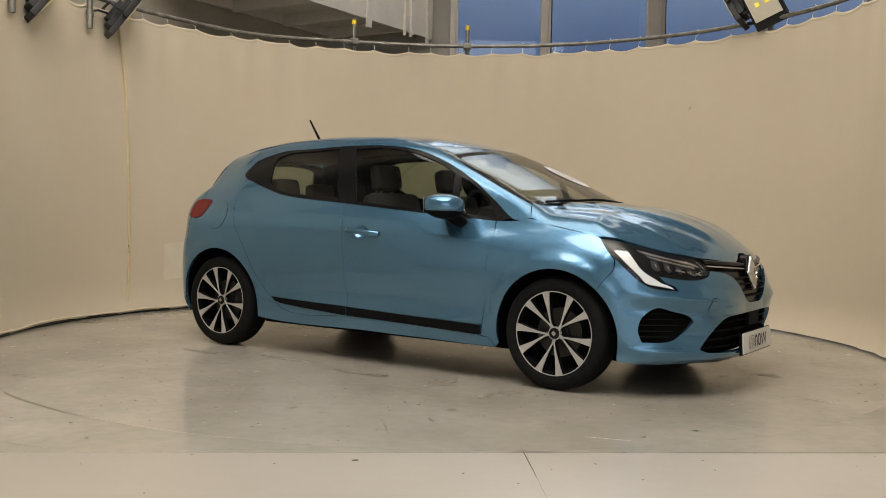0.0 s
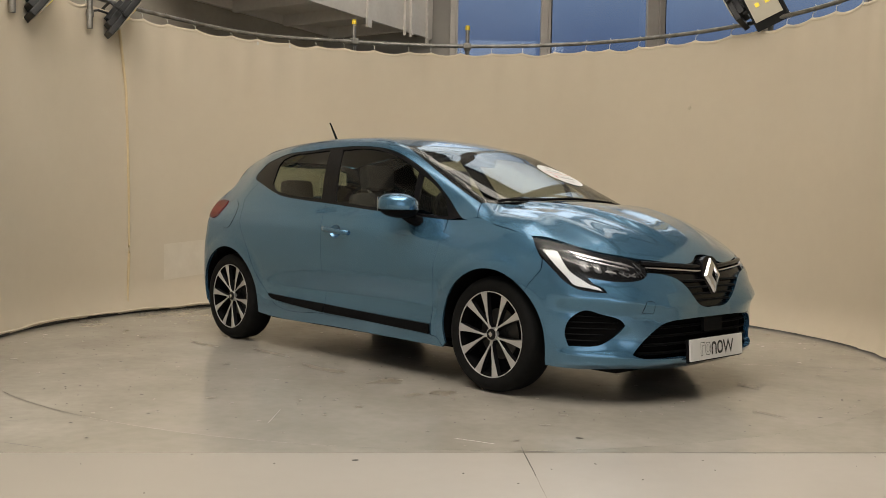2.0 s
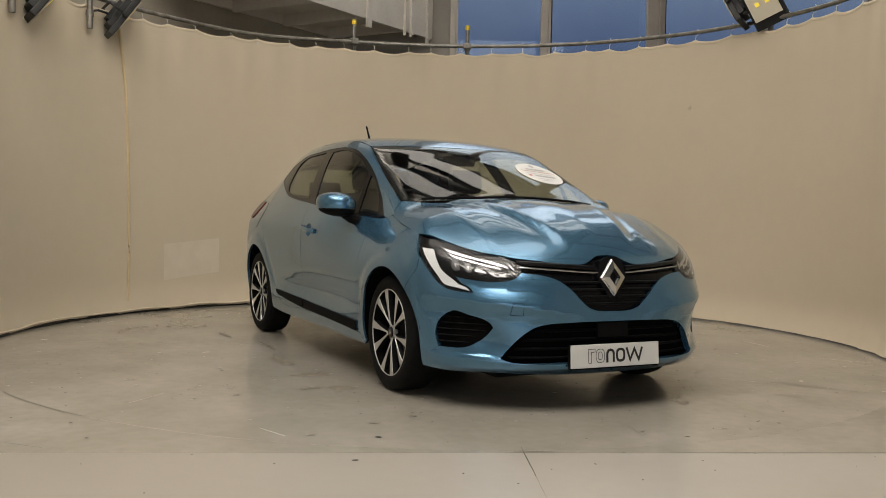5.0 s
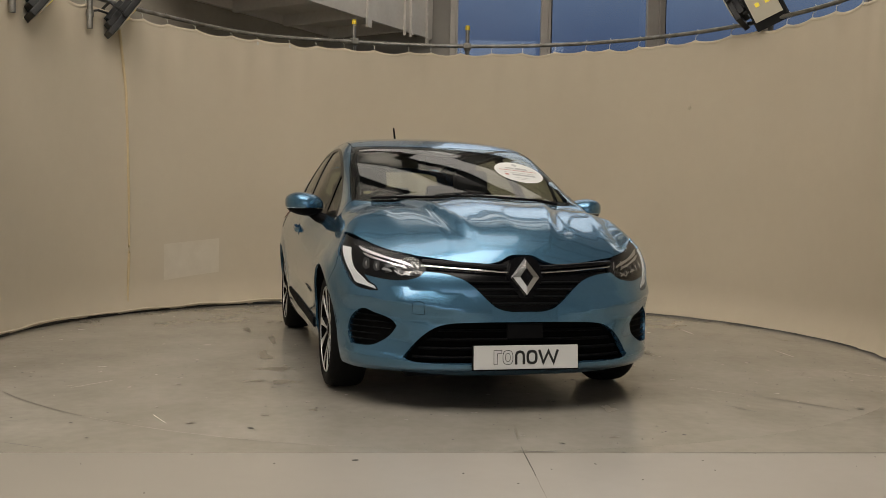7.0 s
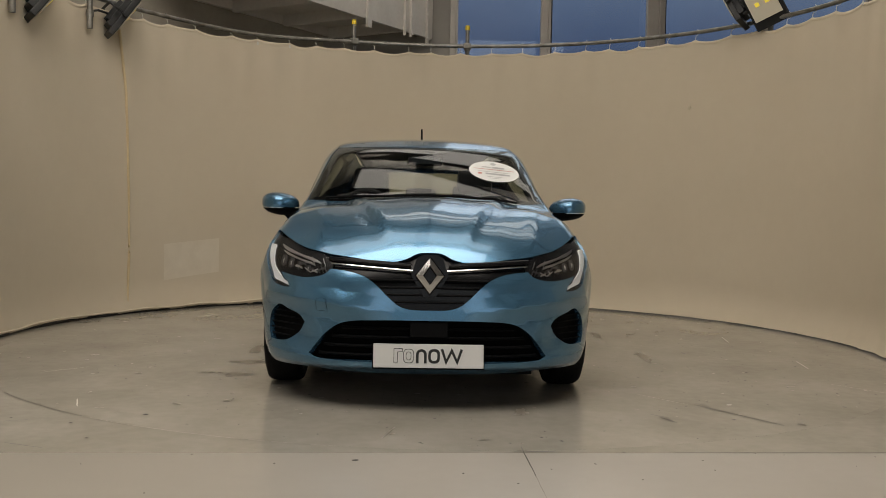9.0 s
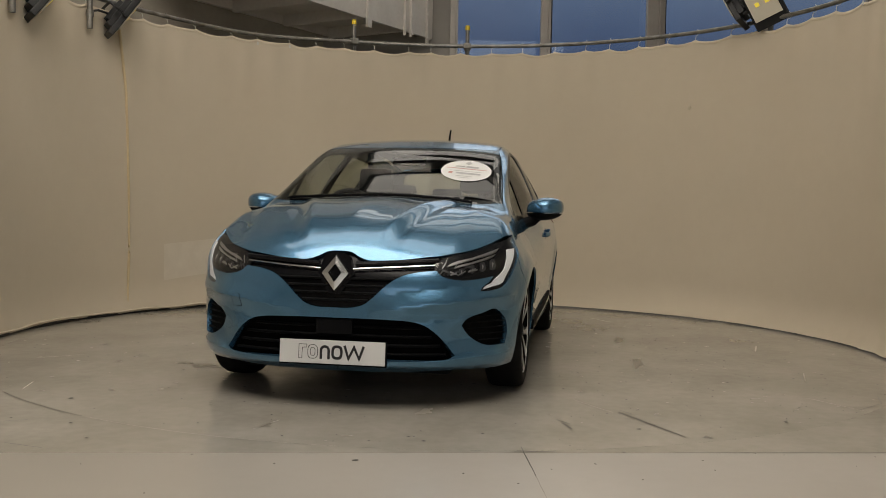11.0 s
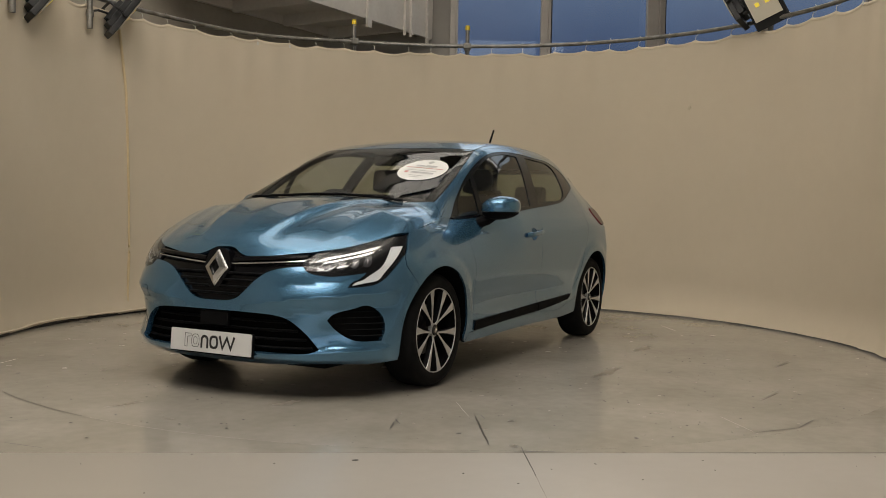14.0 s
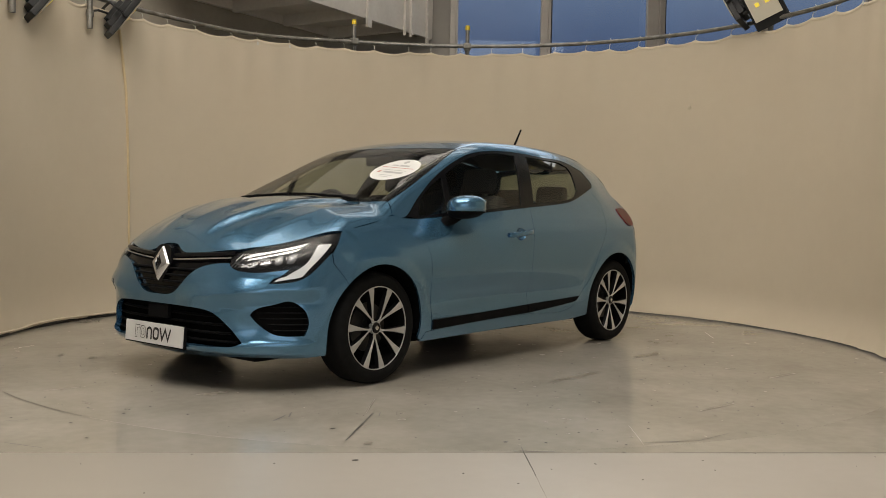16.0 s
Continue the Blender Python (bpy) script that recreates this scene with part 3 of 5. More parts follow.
# centre line of bonnet, screen, roof
BONNET = curve((0.6, 1.035), (1.02, 1.025), (1.30, 1.010), (1.52, 0.983), (1.72, 0.932), (1.88, 0.868), (1.98, 0.800), (2.06, 0.715), (2.10, 0.66))
ROOF = curve((-2.0, 1.14), (-1.70, 1.292), (-1.50, 1.352), (-1.20, 1.410), (-0.85, 1.443), (-0.45, 1.456), (-0.10, 1.449), (0.10, 1.428), (0.30, 1.383), (0.55, 1.285), (0.85, 1.153), (1.15, 1.012), (1.4, 0.88))
NOSE = curve((0.10, 1.99), (0.17, 2.035), (0.22, 2.085), (0.30, 2.118), (0.45, 2.114), (0.55, 2.108), (0.66, 2.095), (0.74, 2.068), (0.84, 2.02), (1.0, 1.9))
TAIL = curve((0.10, -1.80), (0.20, -1.86), (0.33, -1.925), (0.50, -1.935), (0.66, -1.925), (0.80, -1.895), (0.94, -1.885), (1.02, -1.835), (1.10, -1.715), (1.28, -1.645), (1.40, -1.59))


def smax(a, b, k):
    h = np.clip(0.5 + 0.5 * (a - b) / k, 0, 1)
    return b + (a - b) * h + k * h * (1 - h)


def half_width(x, z):
    up = np.clip((z - 0.85) / 0.5, 0, 1)
    w = FLANK(z) - DRAW(x) * (1 - up) - DRAW_UP(x) * up
    fx, fz = np.clip((x - 0.10) / 0.85, 0, 1), np.clip((z - 0.62) / 0.30, 0, 1)
    w = w - 0.088 * fx * fx * (3 - 2 * fx) * fz * fz * (3 - 2 * fz)        # wings drawn in towards the bonnet
    w = w + 0.010 * bell(x, -1.25, 0.42) * bell(z, 0.64, 0.18)          # rear haunch
    w = w + 0.008 * bell(x, 1.32, 0.34) * bell(z, 0.58, 0.16)           # front arch
    for cx, cz, r in (ARCH_F, ARCH_R):                                   # rolled flare round each wheel opening
        rr = np.sqrt((x - cx) ** 2 + (z - cz) ** 2)
        w = w + 0.006 / (1 + np.exp(np.clip((rr - r - 0.062) / 0.010, -40, 40))) * np.clip((z - 0.30) / 0.12, 0, 1) - 0.002 * bell(rr, r + 0.095, 0.03) * np.clip((z - 0.35) / 0.12, 0, 1)
    w = w - 0.020 * bell(x, 0.05, 0.75) * bell(z, 0.44, 0.085)          # hollow above the sill
    w = w + 0.006 * bell(x, -0.3, 0.7) * bell(z, 0.83, 0.035)           # shoulder line
    w = w + 0.011 / (1 + np.exp(np.clip((z - 0.842 - 0.03 * (x - 0.9)) / 0.005, -40, 40))) * bell(z, 0.80, 0.075) * bell(x, 0.75, 0.28)   # scallop on door and wing
    w = w - 0.007 / (1 + np.exp(np.clip((z - 0.455 - 0.02 * x) / 0.006, -40, 40))) * bell(z, 0.42, 0.07) * bell(x, 0.02, 0.62)   # pressed line low on the doors
    return w


def form(p):
    """Below zero inside the body."""
    x, y, z = p[..., 0], np.abs(p[..., 1]), p[..., 2]
    side = y - half_width(x, z)
    crest = 0.345 - 0.28 * (x - 1.45)
    ridge = 0.013 / (1 + np.exp(np.clip((y - crest) / 0.011, -40, 40))) + 0.006 * bell(y, crest - 0.02, 0.03) - 0.006 * bell(y, crest + 0.05, 0.04) + 0.007 * bell(y, 0.60 - 0.12 * (x - 1.3), 0.05) - 0.006 * bell(y, crest - 0.16, 0.09)
    bon = BONNET(x) - (0.10 + 0.26 * np.clip((x - 1.45) / 0.5, 0, 1)) * y ** 2 - 0.08 * y ** 4 + ridge * np.clip((x - 0.9) / 0.3, 0, 1) * np.clip((2.0 - x) / 0.2, 0, 1)
    scr = ROOF(x) - 0.085 * y ** 2 - 0.06 * y ** 4
    h = np.clip(0.5 + 0.5 * ((z - scr) - (z - bon)) / 0.02, 0, 1)
    top = (z - scr) * (1 - h) + (z - bon) * h - 0.02 * h * (1 - h)
    bow = 0.78 * y ** 3.5 - 0.012 * bell(y, 0.62, 0.10) * bell(z, 0.52, 0.07) + 0.012 * bell(y, 0.70, 0.11) * bell(z, 0.40, 0.10)
    edge = 0.250 + 0.018 * np.clip((y - 0.50) / 0.15, 0, 1)
    lip = 0.032 / (1 + np.exp(np.clip((z - edge) / 0.0075, -40, 40))) * np.clip((z - 0.165) / 0.04, 0, 1)
    cheek = -0.022 * bell(y, 0.615, 0.075) * bell(z, 0.335, 0.060)
    ledge = np.abs(z - 0.492 - 0.12 * (y - 0.35))
    cheek = cheek + 0.030 * (1 - np.clip(np.sqrt(ledge ** 2 + 0.003 ** 2) / 0.075, 0, 1)) * np.clip((y - 0.16) / 0.25, 0, 1) - 0.008 * bell(z, 0.478, 0.03) * np.clip((y - 0.3) / 0.2, 0, 1)
    bow = bow - (lip + cheek) * np.clip((x - 1.66) / 0.10, 0, 1)
    nose = (x - (NOSE(z) - bow)) * 0.85
    tail = ((TAIL(z) + 0.25 * (y / 0.85) ** 3.6) - x) * 0.85
    g = smax(side, top * 0.9, 0.05)
    g = smax(g, nose, 0.07)
    return smax(g, tail, 0.06)


def strike(o, d, far=3.0, steps=70):
    """Where rays o + s*d first meet the body, or NaN."""
    o, d = np.atleast_2d(np.asarray(o, float)), np.atleast_2d(np.asarray(d, float))
    d = d / np.linalg.norm(d, axis=1)[:, None]
    s = np.zeros(len(o))
    live = np.arange(len(o))
    gap = np.full(len(o), 9.0)
    for _ in range(steps):
        gap[live] = form(o[live] + d[live] * s[live, None])
        s[live] += np.clip(gap[live] * 0.72, -0.02, 0.25)
        live = live[(np.abs(gap[live]) > 2e-5) & (s[live] < far)]
        if not len(live):
            break
    return np.where(((np.abs(gap) < 6e-3) & (s < far))[:, None], o + d * s[:, None], np.nan)


def normals_of(p):
    e, g = 2e-3, []
    for a in range(3):
        q = np.zeros(3)
        q[a] = e
        g.append(form(p + q) - form(p - q))
    g = np.stack(g, -1)
    return g / np.maximum(np.linalg.norm(g, axis=-1, keepdims=True), 1e-9)


# ---- panels laid on the car's form ----
from mathutils.geometry import delaunay_2d_cdt


def S(x, z, s):
    return strike([(x, s * 1.6, z)], [(0, -s, 0)], 1.6)[0]


def F(y, z):
    return strike([(2.6, y, z)], [(-1, 0, 0)], 2.2)[0]


def T(x, y):
    return strike([(x, y, 2.0)], [(0, 0, -1)], 2.0)[0]


class SideView:
    def __init__(self, s):
        self.s = s

    def flat(self, p):
        return np.stack([p[:, 0], p[:, 2]], 1)

    def rays(self, u):
        o = np.stack([u[:, 0], np.full(len(u), self.s * 1.6), u[:, 1]], 1)
        return o, np.tile((0, -self.s, 0), (len(u), 1))


class TopView:
    def flat(self, p):
        return p[:, :2].copy()

    def rays(self, u):
        o = np.stack([u[:, 0], u[:, 1], np.full(len(u), 2.0)], 1)
        return o, np.tile((0, 0, -1), (len(u), 1))


class RoundView:
    """Rays towards an upright axis at x0; u is arc length at one metre."""
    def __init__(self, x0, way):
        self.x0, self.way = x0, way

    def flat(self, p):
        return np.stack([np.arctan2(p[:, 1], (p[:, 0] - self.x0) * self.way), p[:, 2]], 1)

    def rays(self, u):
        c = np.stack([np.cos(u[:, 0]) * self.way, np.sin(u[:, 0]), np.zeros(len(u))], 1)
        o = np.stack([np.full(len(u), self.x0), np.zeros(len(u)), u[:, 1]], 1) + c * 1.6
        return o, -c


def smooth_loop(u, step, corner=38):
    """Closed outline through the points: curved, but sharp at corners."""
    n, out = len(u), []
    seg = [u[(i + 1) % n] - u[i] for i in range(n)]
    tan = []
    for i in range(n):
        a, b = seg[i - 1], seg[i]
        cosv = a @ b / max(np.linalg.norm(a) * np.linalg.norm(b), 1e-9)
        tan.append(None if cosv < math.cos(radians(corner)) else (a / max(np.linalg.norm(a), 1e-9) + b / max(np.linalg.norm(b), 1e-9)) / 2)
    for i in range(n):
        L = np.linalg.norm(seg[i])
        if L < 1e-6:
            continue
        ta = seg[i] if tan[i] is None else tan[i] * L
        tb = seg[i] if tan[(i + 1) % n] is None else tan[(i + 1) % n] * L
        k = max(1, int(math.ceil(L / step)))
        for j in range(k):
            s = j / k
            out.append(u[i] * (1 + 2 * s) * (1 - s) ** 2 + ta * s * (1 - s) ** 2 + u[(i + 1) % n] * s * s * (3 - 2 * s) + tb * s * s * (s - 1))
    return np.array(out)


def area2(u):
    return 0.5 * np.sum(u[:, 0] * np.roll(u[:, 1], -1) - np.roll(u[:, 0], -1) * u[:, 1])


def inset(u, d):
    sgn = 1 if area2(u) > 0 else -1
    t = np.roll(u, -1, 0) - np.roll(u, 1, 0)
    t /= np.maximum(np.linalg.norm(t, axis=1)[:, None], 1e-9)
    return u + np.stack([-t[:, 1], t[:, 0]], 1) * d * sgn


def within(q, u):
    c = np.zeros(len(q), bool)
    a, b = u, np.roll(u, -1, 0)
    for (x0, y0), (x1, y1) in zip(a, b):
        if y0 == y1:
            continue
        c ^= ((y0 > q[:, 1]) != (y1 > q[:, 1])) & (q[:, 0] < (x1 - x0) * (q[:, 1] - y0) / (y1 - y0) + x0)
    return c


def panel(name, mat, parent, view, outline, holes=(), step=0.03, lift=0.0, depth=0.012, gap=0.0012, label="", corner=38, dent=None):
    """A sheet of the body between outlines (3D points on the form), with a turned-in edge."""
    loops = []
    for k, ring in enumerate([outline, *holes]):
        u = view.flat(np.array(ring, float))
        u = smooth_loop(u, step * 0.6, corner)
        loops.append(inset(u, gap if k == 0 else -gap))
    lo, hi = loops[0].min(0), loops[0].max(0)
    gx, gy = np.meshgrid(np.arange(lo[0], hi[0], step), np.arange(lo[1], hi[1], step))
    g = np.stack([gx.ravel(), gy.ravel()], 1)
    ok = within(g, loops[0])
    for h in loops[1:]:
        ok &= ~within(g, h)
    rim = np.concatenate(loops)
    g = g[ok]
    if len(g):
        near = np.min(np.linalg.norm(g[:, None, :] - rim[None], axis=2), 1) < step * 0.42
        g = g[~near]
    pts = np.concatenate([rim, g]) if len(g) else rim
    edges, at = [], 0
    for l in loops:
        edges += [(at + i, at + (i + 1) % len(l)) for i in range(len(l))]
        at += len(l)
    v2, e2, f2, *_ = delaunay_2d_cdt([Vector(p) for p in pts], edges, [], 0, 1e-6)
    u = np.array([(p.x, p.y) for p in v2])
    f2 = [tuple(f) for f in f2]
    cen = np.array([u[list(f)].mean(0) for f in f2])
    keep = within(cen, loops[0])
    for h in loops[1:]:
        keep &= ~within(cen, h)
    o, d = view.rays(u)
    p = strike(o, d, 2.2)
    good = ~np.isnan(p).any(1)
    p0 = np.where(good[:, None], p, 0)
    nrm = normals_of(p0)
    if dent is not None:
        p0 = p0 + nrm * dent(p0)[:, None]
    p0 = p0 + nrm * lift
    faces = []
    for f, k in zip(f2, keep):
        if not k or not good[list(f)].all():
            continue
        fn = np.cross(p0[f[1]] - p0[f[0]], p0[f[2]] - p0[f[0]])
        faces.append(f if fn @ nrm[f[0]] > 0 else f[::-1])
    count = {}
    for f in faces:
        for a, b in zip(f, f[1:] + f[:1]):
            count[(a, b)] = count.get((a, b), 0) + 1
    border = [(a, b) for a, b in count if (b, a) not in count]
    verts = list(p0)
    base = len(verts)
    low = {}
    if depth:
        for a, b in border:
            for i in (a, b):
                if i not in low:
                    low[i] = (len(verts), len(verts) + 1)
                    verts += [p0[i], p0[i] - nrm[i] * depth]
    nf = len(faces)
    if depth:
        faces += [(low[b][0], low[a][0], low[a][1], low[b][1]) for a, b in border]
    ob = mesh_object(name, verts, faces, mat, parent, label)
    me = ob.data
    ln = []
    for poly in me.polygons:
        for i in poly.vertices:
            ln.append(tuple(nrm[i]) if poly.index < nf and dent is None else (0.0, 0.0, 0.0))
    me.normals_split_custom_set(ln)
    return ob


# ---- car materials ----
PAINT = material("celadon_blue_metallic", (0.086, 0.220, 0.358), 0.26, 0.72, coat=1.0, grain=((0.079, 0.198, 0.332), 0.5), scale=900)
BLACKPLASTIC = material("black_plastic", (0.006, 0.006, 0.0065), 0.65, bump=0.06, scale=160, spec=0.05)
GLOSSBLACK = material("gloss_black_trim", (0.005, 0.005, 0.006), 0.22, spec=0.22)
LINER = material("dark_liner", (0.004, 0.004, 0.004), 0.9, spec=0.05)
RUBBER = material("tyre_rubber", (0.0055, 0.0055, 0.0055), 0.75, grain=((0.010, 0.0097, 0.0093), 0.8), bump=0.1, scale=30, spec=0.12)
ALLOY = material("machined_alloy", (0.56, 0.555, 0.545), 0.36, 0.65, grain=((0.58, 0.57, 0.56), 0.4), scale=60)
ALLOYBLACK = material("black_alloy", (0.006, 0.006, 0.0065), 0.35, spec=0.2)
DISCMETAL = material("brake_disc", (0.06, 0.058, 0.055), 0.4, 0.8)
CHROME = material("satin_chrome", (0.70, 0.70, 0.70), 0.14, 1.0)
LAMPWHITE = material("daylight_strip", (0.72, 0.73, 0.73), 0.3, emit=(0.95, 0.97, 1.0), power=0.08)
LAMPINNER = material("lamp_bezel", (0.008, 0.008, 0.009), 0.3, spec=0.2)
LAMPCHROME = material("lamp_reflector_chrome", (0.62, 0.62, 0.63), 0.30, 1.0)
LAMPGREY = material("lamp_grey_reflector", (0.12, 0.12, 0.125), 0.30, 0.8)
REDLENS = material("red_lens", (0.11, 0.006, 0.005), 0.15, spec=0.35)
PLATEWHITE = material("plate_white", (0.68, 0.675, 0.66), 0.35)
PLATEINK = material("plate_ink", (0.012, 0.012, 0.012), 0.5)
STICKERWHITE = material("sticker_white", (0.75, 0.75, 0.73), 0.5)
STICKERGREY = material("sticker_grey", (0.45, 0.45, 0.45), 0.5)
STICKERRED = material("sticker_red", (0.55, 0.25, 0.22), 0.5)
CLOTH = material("dark_seat_cloth", (0.028, 0.028, 0.03), 0.85, grain=((0.045, 0.045, 0.047), 0.7), bump=0.1, scale=120)
DASH = material("dash_plastic", (0.012, 0.012, 0.013), 0.6, bump=0.06, scale=140, spec=0.2)
LININGGREY = material("headlining", (0.30, 0.29, 0.27), 0.9)
SIDEGLASS = glass("side_glass", (0.48, 0.52, 0.45))
SCREENGLASS = glass("screen_glass", (0.93, 0.95, 0.92))
LENS = glass("clear_lens", (0.93, 0.93, 0.93), base=0.025)


# ---- the car ----
car = tagged(new("car"), "light blue metallic five-door hatchback with black trim and alloy wheels", "car")


def arc(cx, cz, r, a0, a1, n):
    return [(cx + r * math.cos(radians(a0 + (a1 - a0) * k / n)), cz + r * math.sin(radians(a0 + (a1 - a0) * k / n))) for k in range(n + 1)]


DLO_TOP = [(-1.250, 1.184), (-1.182, 1.277), (-0.96, 1.334), (-0.64, 1.350), (-0.44, 1.361), (-0.066, 1.360), (0.218, 1.325), (0.413, 1.261), (0.632, 1.152), (0.803, 1.037), (0.966, 0.920)]
DLO_LOW = [(0.87, 0.908), (0.55, 0.927), (0.19, 0.957), (-0.215, 0.990), (-0.55, 1.014), (-0.78, 1.039), (-0.964, 1.084), (-1.137, 1.133), (-1.208, 1.152)]
SEAM_F = [(0.865, 0.905), (0.88, 0.813), (0.875, 0.65), (0.869, 0.497), (0.834, 0.255)]
SEAM_B = [(-0.150, 0.283), (-0.152, 0.354), (-0.159, 0.498), (-0.172, 0.70), (-0.186, 0.849), (-0.222, 0.990)]
SEAM_R = [(-0.70, 0.296), (-0.765, 0.345), (-0.888, 0.456), (-1.025, 0.676), (-1.13, 0.83), (-1.180, 0.919), (-1.232, 1.010), (-1.20, 1.075), (-1.137, 1.133)]
WS_SIDE = [(1.055, 0.685), (0.86, 0.665), (0.67, 0.640), (0.46, 0.605), (0.285, 0.570)]
ROOF_SIDE = [(0.0, 0.562), (-0.5, 0.552), (-1.0, 0.530), (-1.4, 0.500), (-1.53, 0.485)]
WS_TOP = [(0.285, 0.570), (0.325, 0.40), (0.352, 0.20), (0.36, 0.0)]
COWL = [(1.055, 0.685), (1.115, 0.55), (1.165, 0.36), (1.19, 0.18), (1.195, 0.0)]
BONNET_SIDE = [(1.085, 0.925), (1.242, 0.886), (1.40, 0.858), (1.518, 0.836)]
BONNET_NOSE = [(0.70, 0.795), (0.60, 0.757), (0.495, 0.736), (0.33, 0.716), (0.166, 0.706), (0.105, 0.722), (0.060, 0.745), (0.0, 0.750)]


def mirror_pts(pts):
    return [(x, -y, z) for x, y, z in reversed([tuple(p) for p in pts])]


top_view, nose_view, tail_view = TopView(), RoundView(1.25, 1), RoundView(-1.0, -1)

for s, word in ((-1, "right"), (1, "left")):
    V = SideView(s)
    SS = lambda pts: [S(x, z, s) for x, z in pts]
    TT = lambda pts: [T(x, s * y) for x, y in pts]
    FF = lambda pts: [F(s * y, z) for y, z in pts]
    # outer side frame: pillars, roof edge, rear wing, sill
    rear_arch = arc(*ARCH_R, 195, -12, 22)
    frame_loop = SS([(1.085, 0.925)]) + TT(WS_SIDE) + TT(ROOF_SIDE) + SS([(-1.56, 1.24), (-1.60, 1.10), (-1.60, 0.90), (-1.62, 0.60), (-1.69, 0.34), (-1.69, 0.215)]) + SS(rear_arch)
    frame_loop += SS([(-0.905, 0.221), (0.0, 0.208), (0.925, 0.197), (0.885, 0.252)]) + SS([SEAM_F[-1]]) + SS([SEAM_B[0]]) + SS(SEAM_R[:-1]) + SS([DLO_LOW[-2], DLO_LOW[-1]]) + SS(DLO_TOP) + SS([(1.0, 0.910)])
    side = panel("side_frame", PAINT, car, V, frame_loop, depth=0.02, step=0.03)
    front = SS(SEAM_F) + SS(SEAM_B) + SS([(0.19, 0.957), (0.55, 0.927)])
    cup = [(-0.028 + 0.054 * math.cos(a), 0.814 + 0.040 * math.sin(a)) for a in [2 * math.pi * k / 14 for k in range(14)]]
    fdoor = panel("front_door", PAINT, car, V, front, [SS(cup)])
    rear = SS(SEAM_R) + SS([(-0.964, 1.084), (-0.78, 1.039), (-0.55, 1.014)]) + SS(list(reversed(SEAM_B)))
    rdoor = panel("rear_door", PAINT, car, V, rear)
    front_arch = [p for p in arc(*ARCH_F, 46, 192, 20)]
    wing = SS([(0.869, 0.906), (1.0, 0.909), (1.085, 0.922)]) + SS(BONNET_SIDE[1:]) + SS([(1.57, 0.782), (1.628, 0.722), (1.632, 0.672), (1.605, 0.636), (1.570, 0.590)]) + SS(front_arch) + SS([(0.925, 0.20), (0.885, 0.252), (0.838, 0.257)]) + SS(list(reversed(SEAM_F))[1:-1])
    wing_ob = panel("front_wing", PAINT, car, V, wing)
    # glasshouse trim and panes
    g_front = [(0.560, 0.947), (0.19, 0.975), (-0.133, 1.004), (-0.21, 1.18), (-0.285, 1.342), (-0.06, 1.345), (0.20, 1.309), (0.385, 1.249), (0.520, 1.182)]
    g_quart = [(0.605, 0.943), (0.855, 0.925), (0.785, 1.025), (0.635, 1.128), (0.565, 1.160)]
    g_rear = [(-0.285, 1.018), (-0.43, 1.345), (-0.64, 1.335), (-0.88, 1.322), (-0.968, 1.295), (-0.985, 1.25), (-0.945, 1.125), (-0.875, 1.082), (-0.77, 1.054), (-0.55, 1.032)]
    trim = panel("window_trim", GLOSSBLACK, car, V, SS(DLO_TOP) + SS(DLO_LOW), [SS(g_front), SS(g_quart), SS(g_rear)], lift=-0.002, depth=0.012, gap=0.0, label="gloss black window surround")
    for nm, g in (("front_door_glass", g_front), ("quarter_glass", g_quart), ("rear_door_glass", g_rear)):
        pane = panel(nm, SIDEGLASS, car, V, SS(g), lift=-0.007, depth=0, gap=-0.004, step=0.06, label="tinted glass pane")
        pane.visible_shadow = False
    # protective strip, one length on each door
    st = [(0.832, 0.262), (0.838, 0.320), (0.30, 0.333), (-0.147, 0.348), (-0.146, 0.292), (0.30, 0.280)]
    panel("rubbing_strip", BLACKPLASTIC, fdoor, V, SS(st), lift=0.010, depth=0.014, label="black plastic door strip")
    st = [(-0.158, 0.292), (-0.159, 0.349), (-0.50, 0.359), (-0.780, 0.369), (-0.755, 0.346), (-0.60, 0.322), (-0.40, 0.307)]
    panel("rubbing_strip", BLACKPLASTIC, rdoor, V, SS(st), lift=0.010, depth=0.014, label="black plastic door strip")
    # handle on the front door, in its dark hollow
    panel("handle_cup", PAINT, fdoor, V, SS(cup), lift=0.0, depth=0, step=0.010, gap=-0.001, dent=lambda p: -0.026 * np.clip(1 - ((p[:, 0] + 0.028) / 0.054) ** 2 - ((p[:, 2] - 0.814) / 0.040) ** 2, 0, 1) ** 0.6)
    hp = []
    for k in range(11):
        q = k / 10
        b = S(-0.150 + 0.256 * q, 0.830 - 0.022 * q, s)
        hp.append((b[0], b[1] + s * (0.004 + 0.026 * (1 - (2 * q - 1) ** 6)), b[2]))
    part("handle", sweep(hp, 0.016, seg=10, flat=0.6, up=(0, s, 0)), PAINT, fdoor, "body-coloured door handle", smooth=True, sharp=60)
    if s < 0:
        fc = [(-1.335 + 0.092 * math.cos(a) - 0.02 * math.sin(a), 0.898 + 0.098 * math.sin(a)) for a in [2 * math.pi * k / 20 for k in range(20)]]
        panel("fuel_flap_gap", LINER, side, V, SS(fc), lift=0.0008, depth=0, gap=-0.0014)
        panel("fuel_flap", PAINT, side, V, SS(fc), lift=0.0018, depth=0, gap=0.0)
    tl = [(-1.500, 0.885), (-1.545, 0.868), (-1.63, 0.880), (-1.66, 0.945), (-1.65, 0.99), (-1.575, 1.003), (-1.490, 0.998), (-1.478, 0.972)]
    panel("tail_lamp", REDLENS, car, V, SS(tl), lift=0.006, depth=0.012, label="red tail lamp")
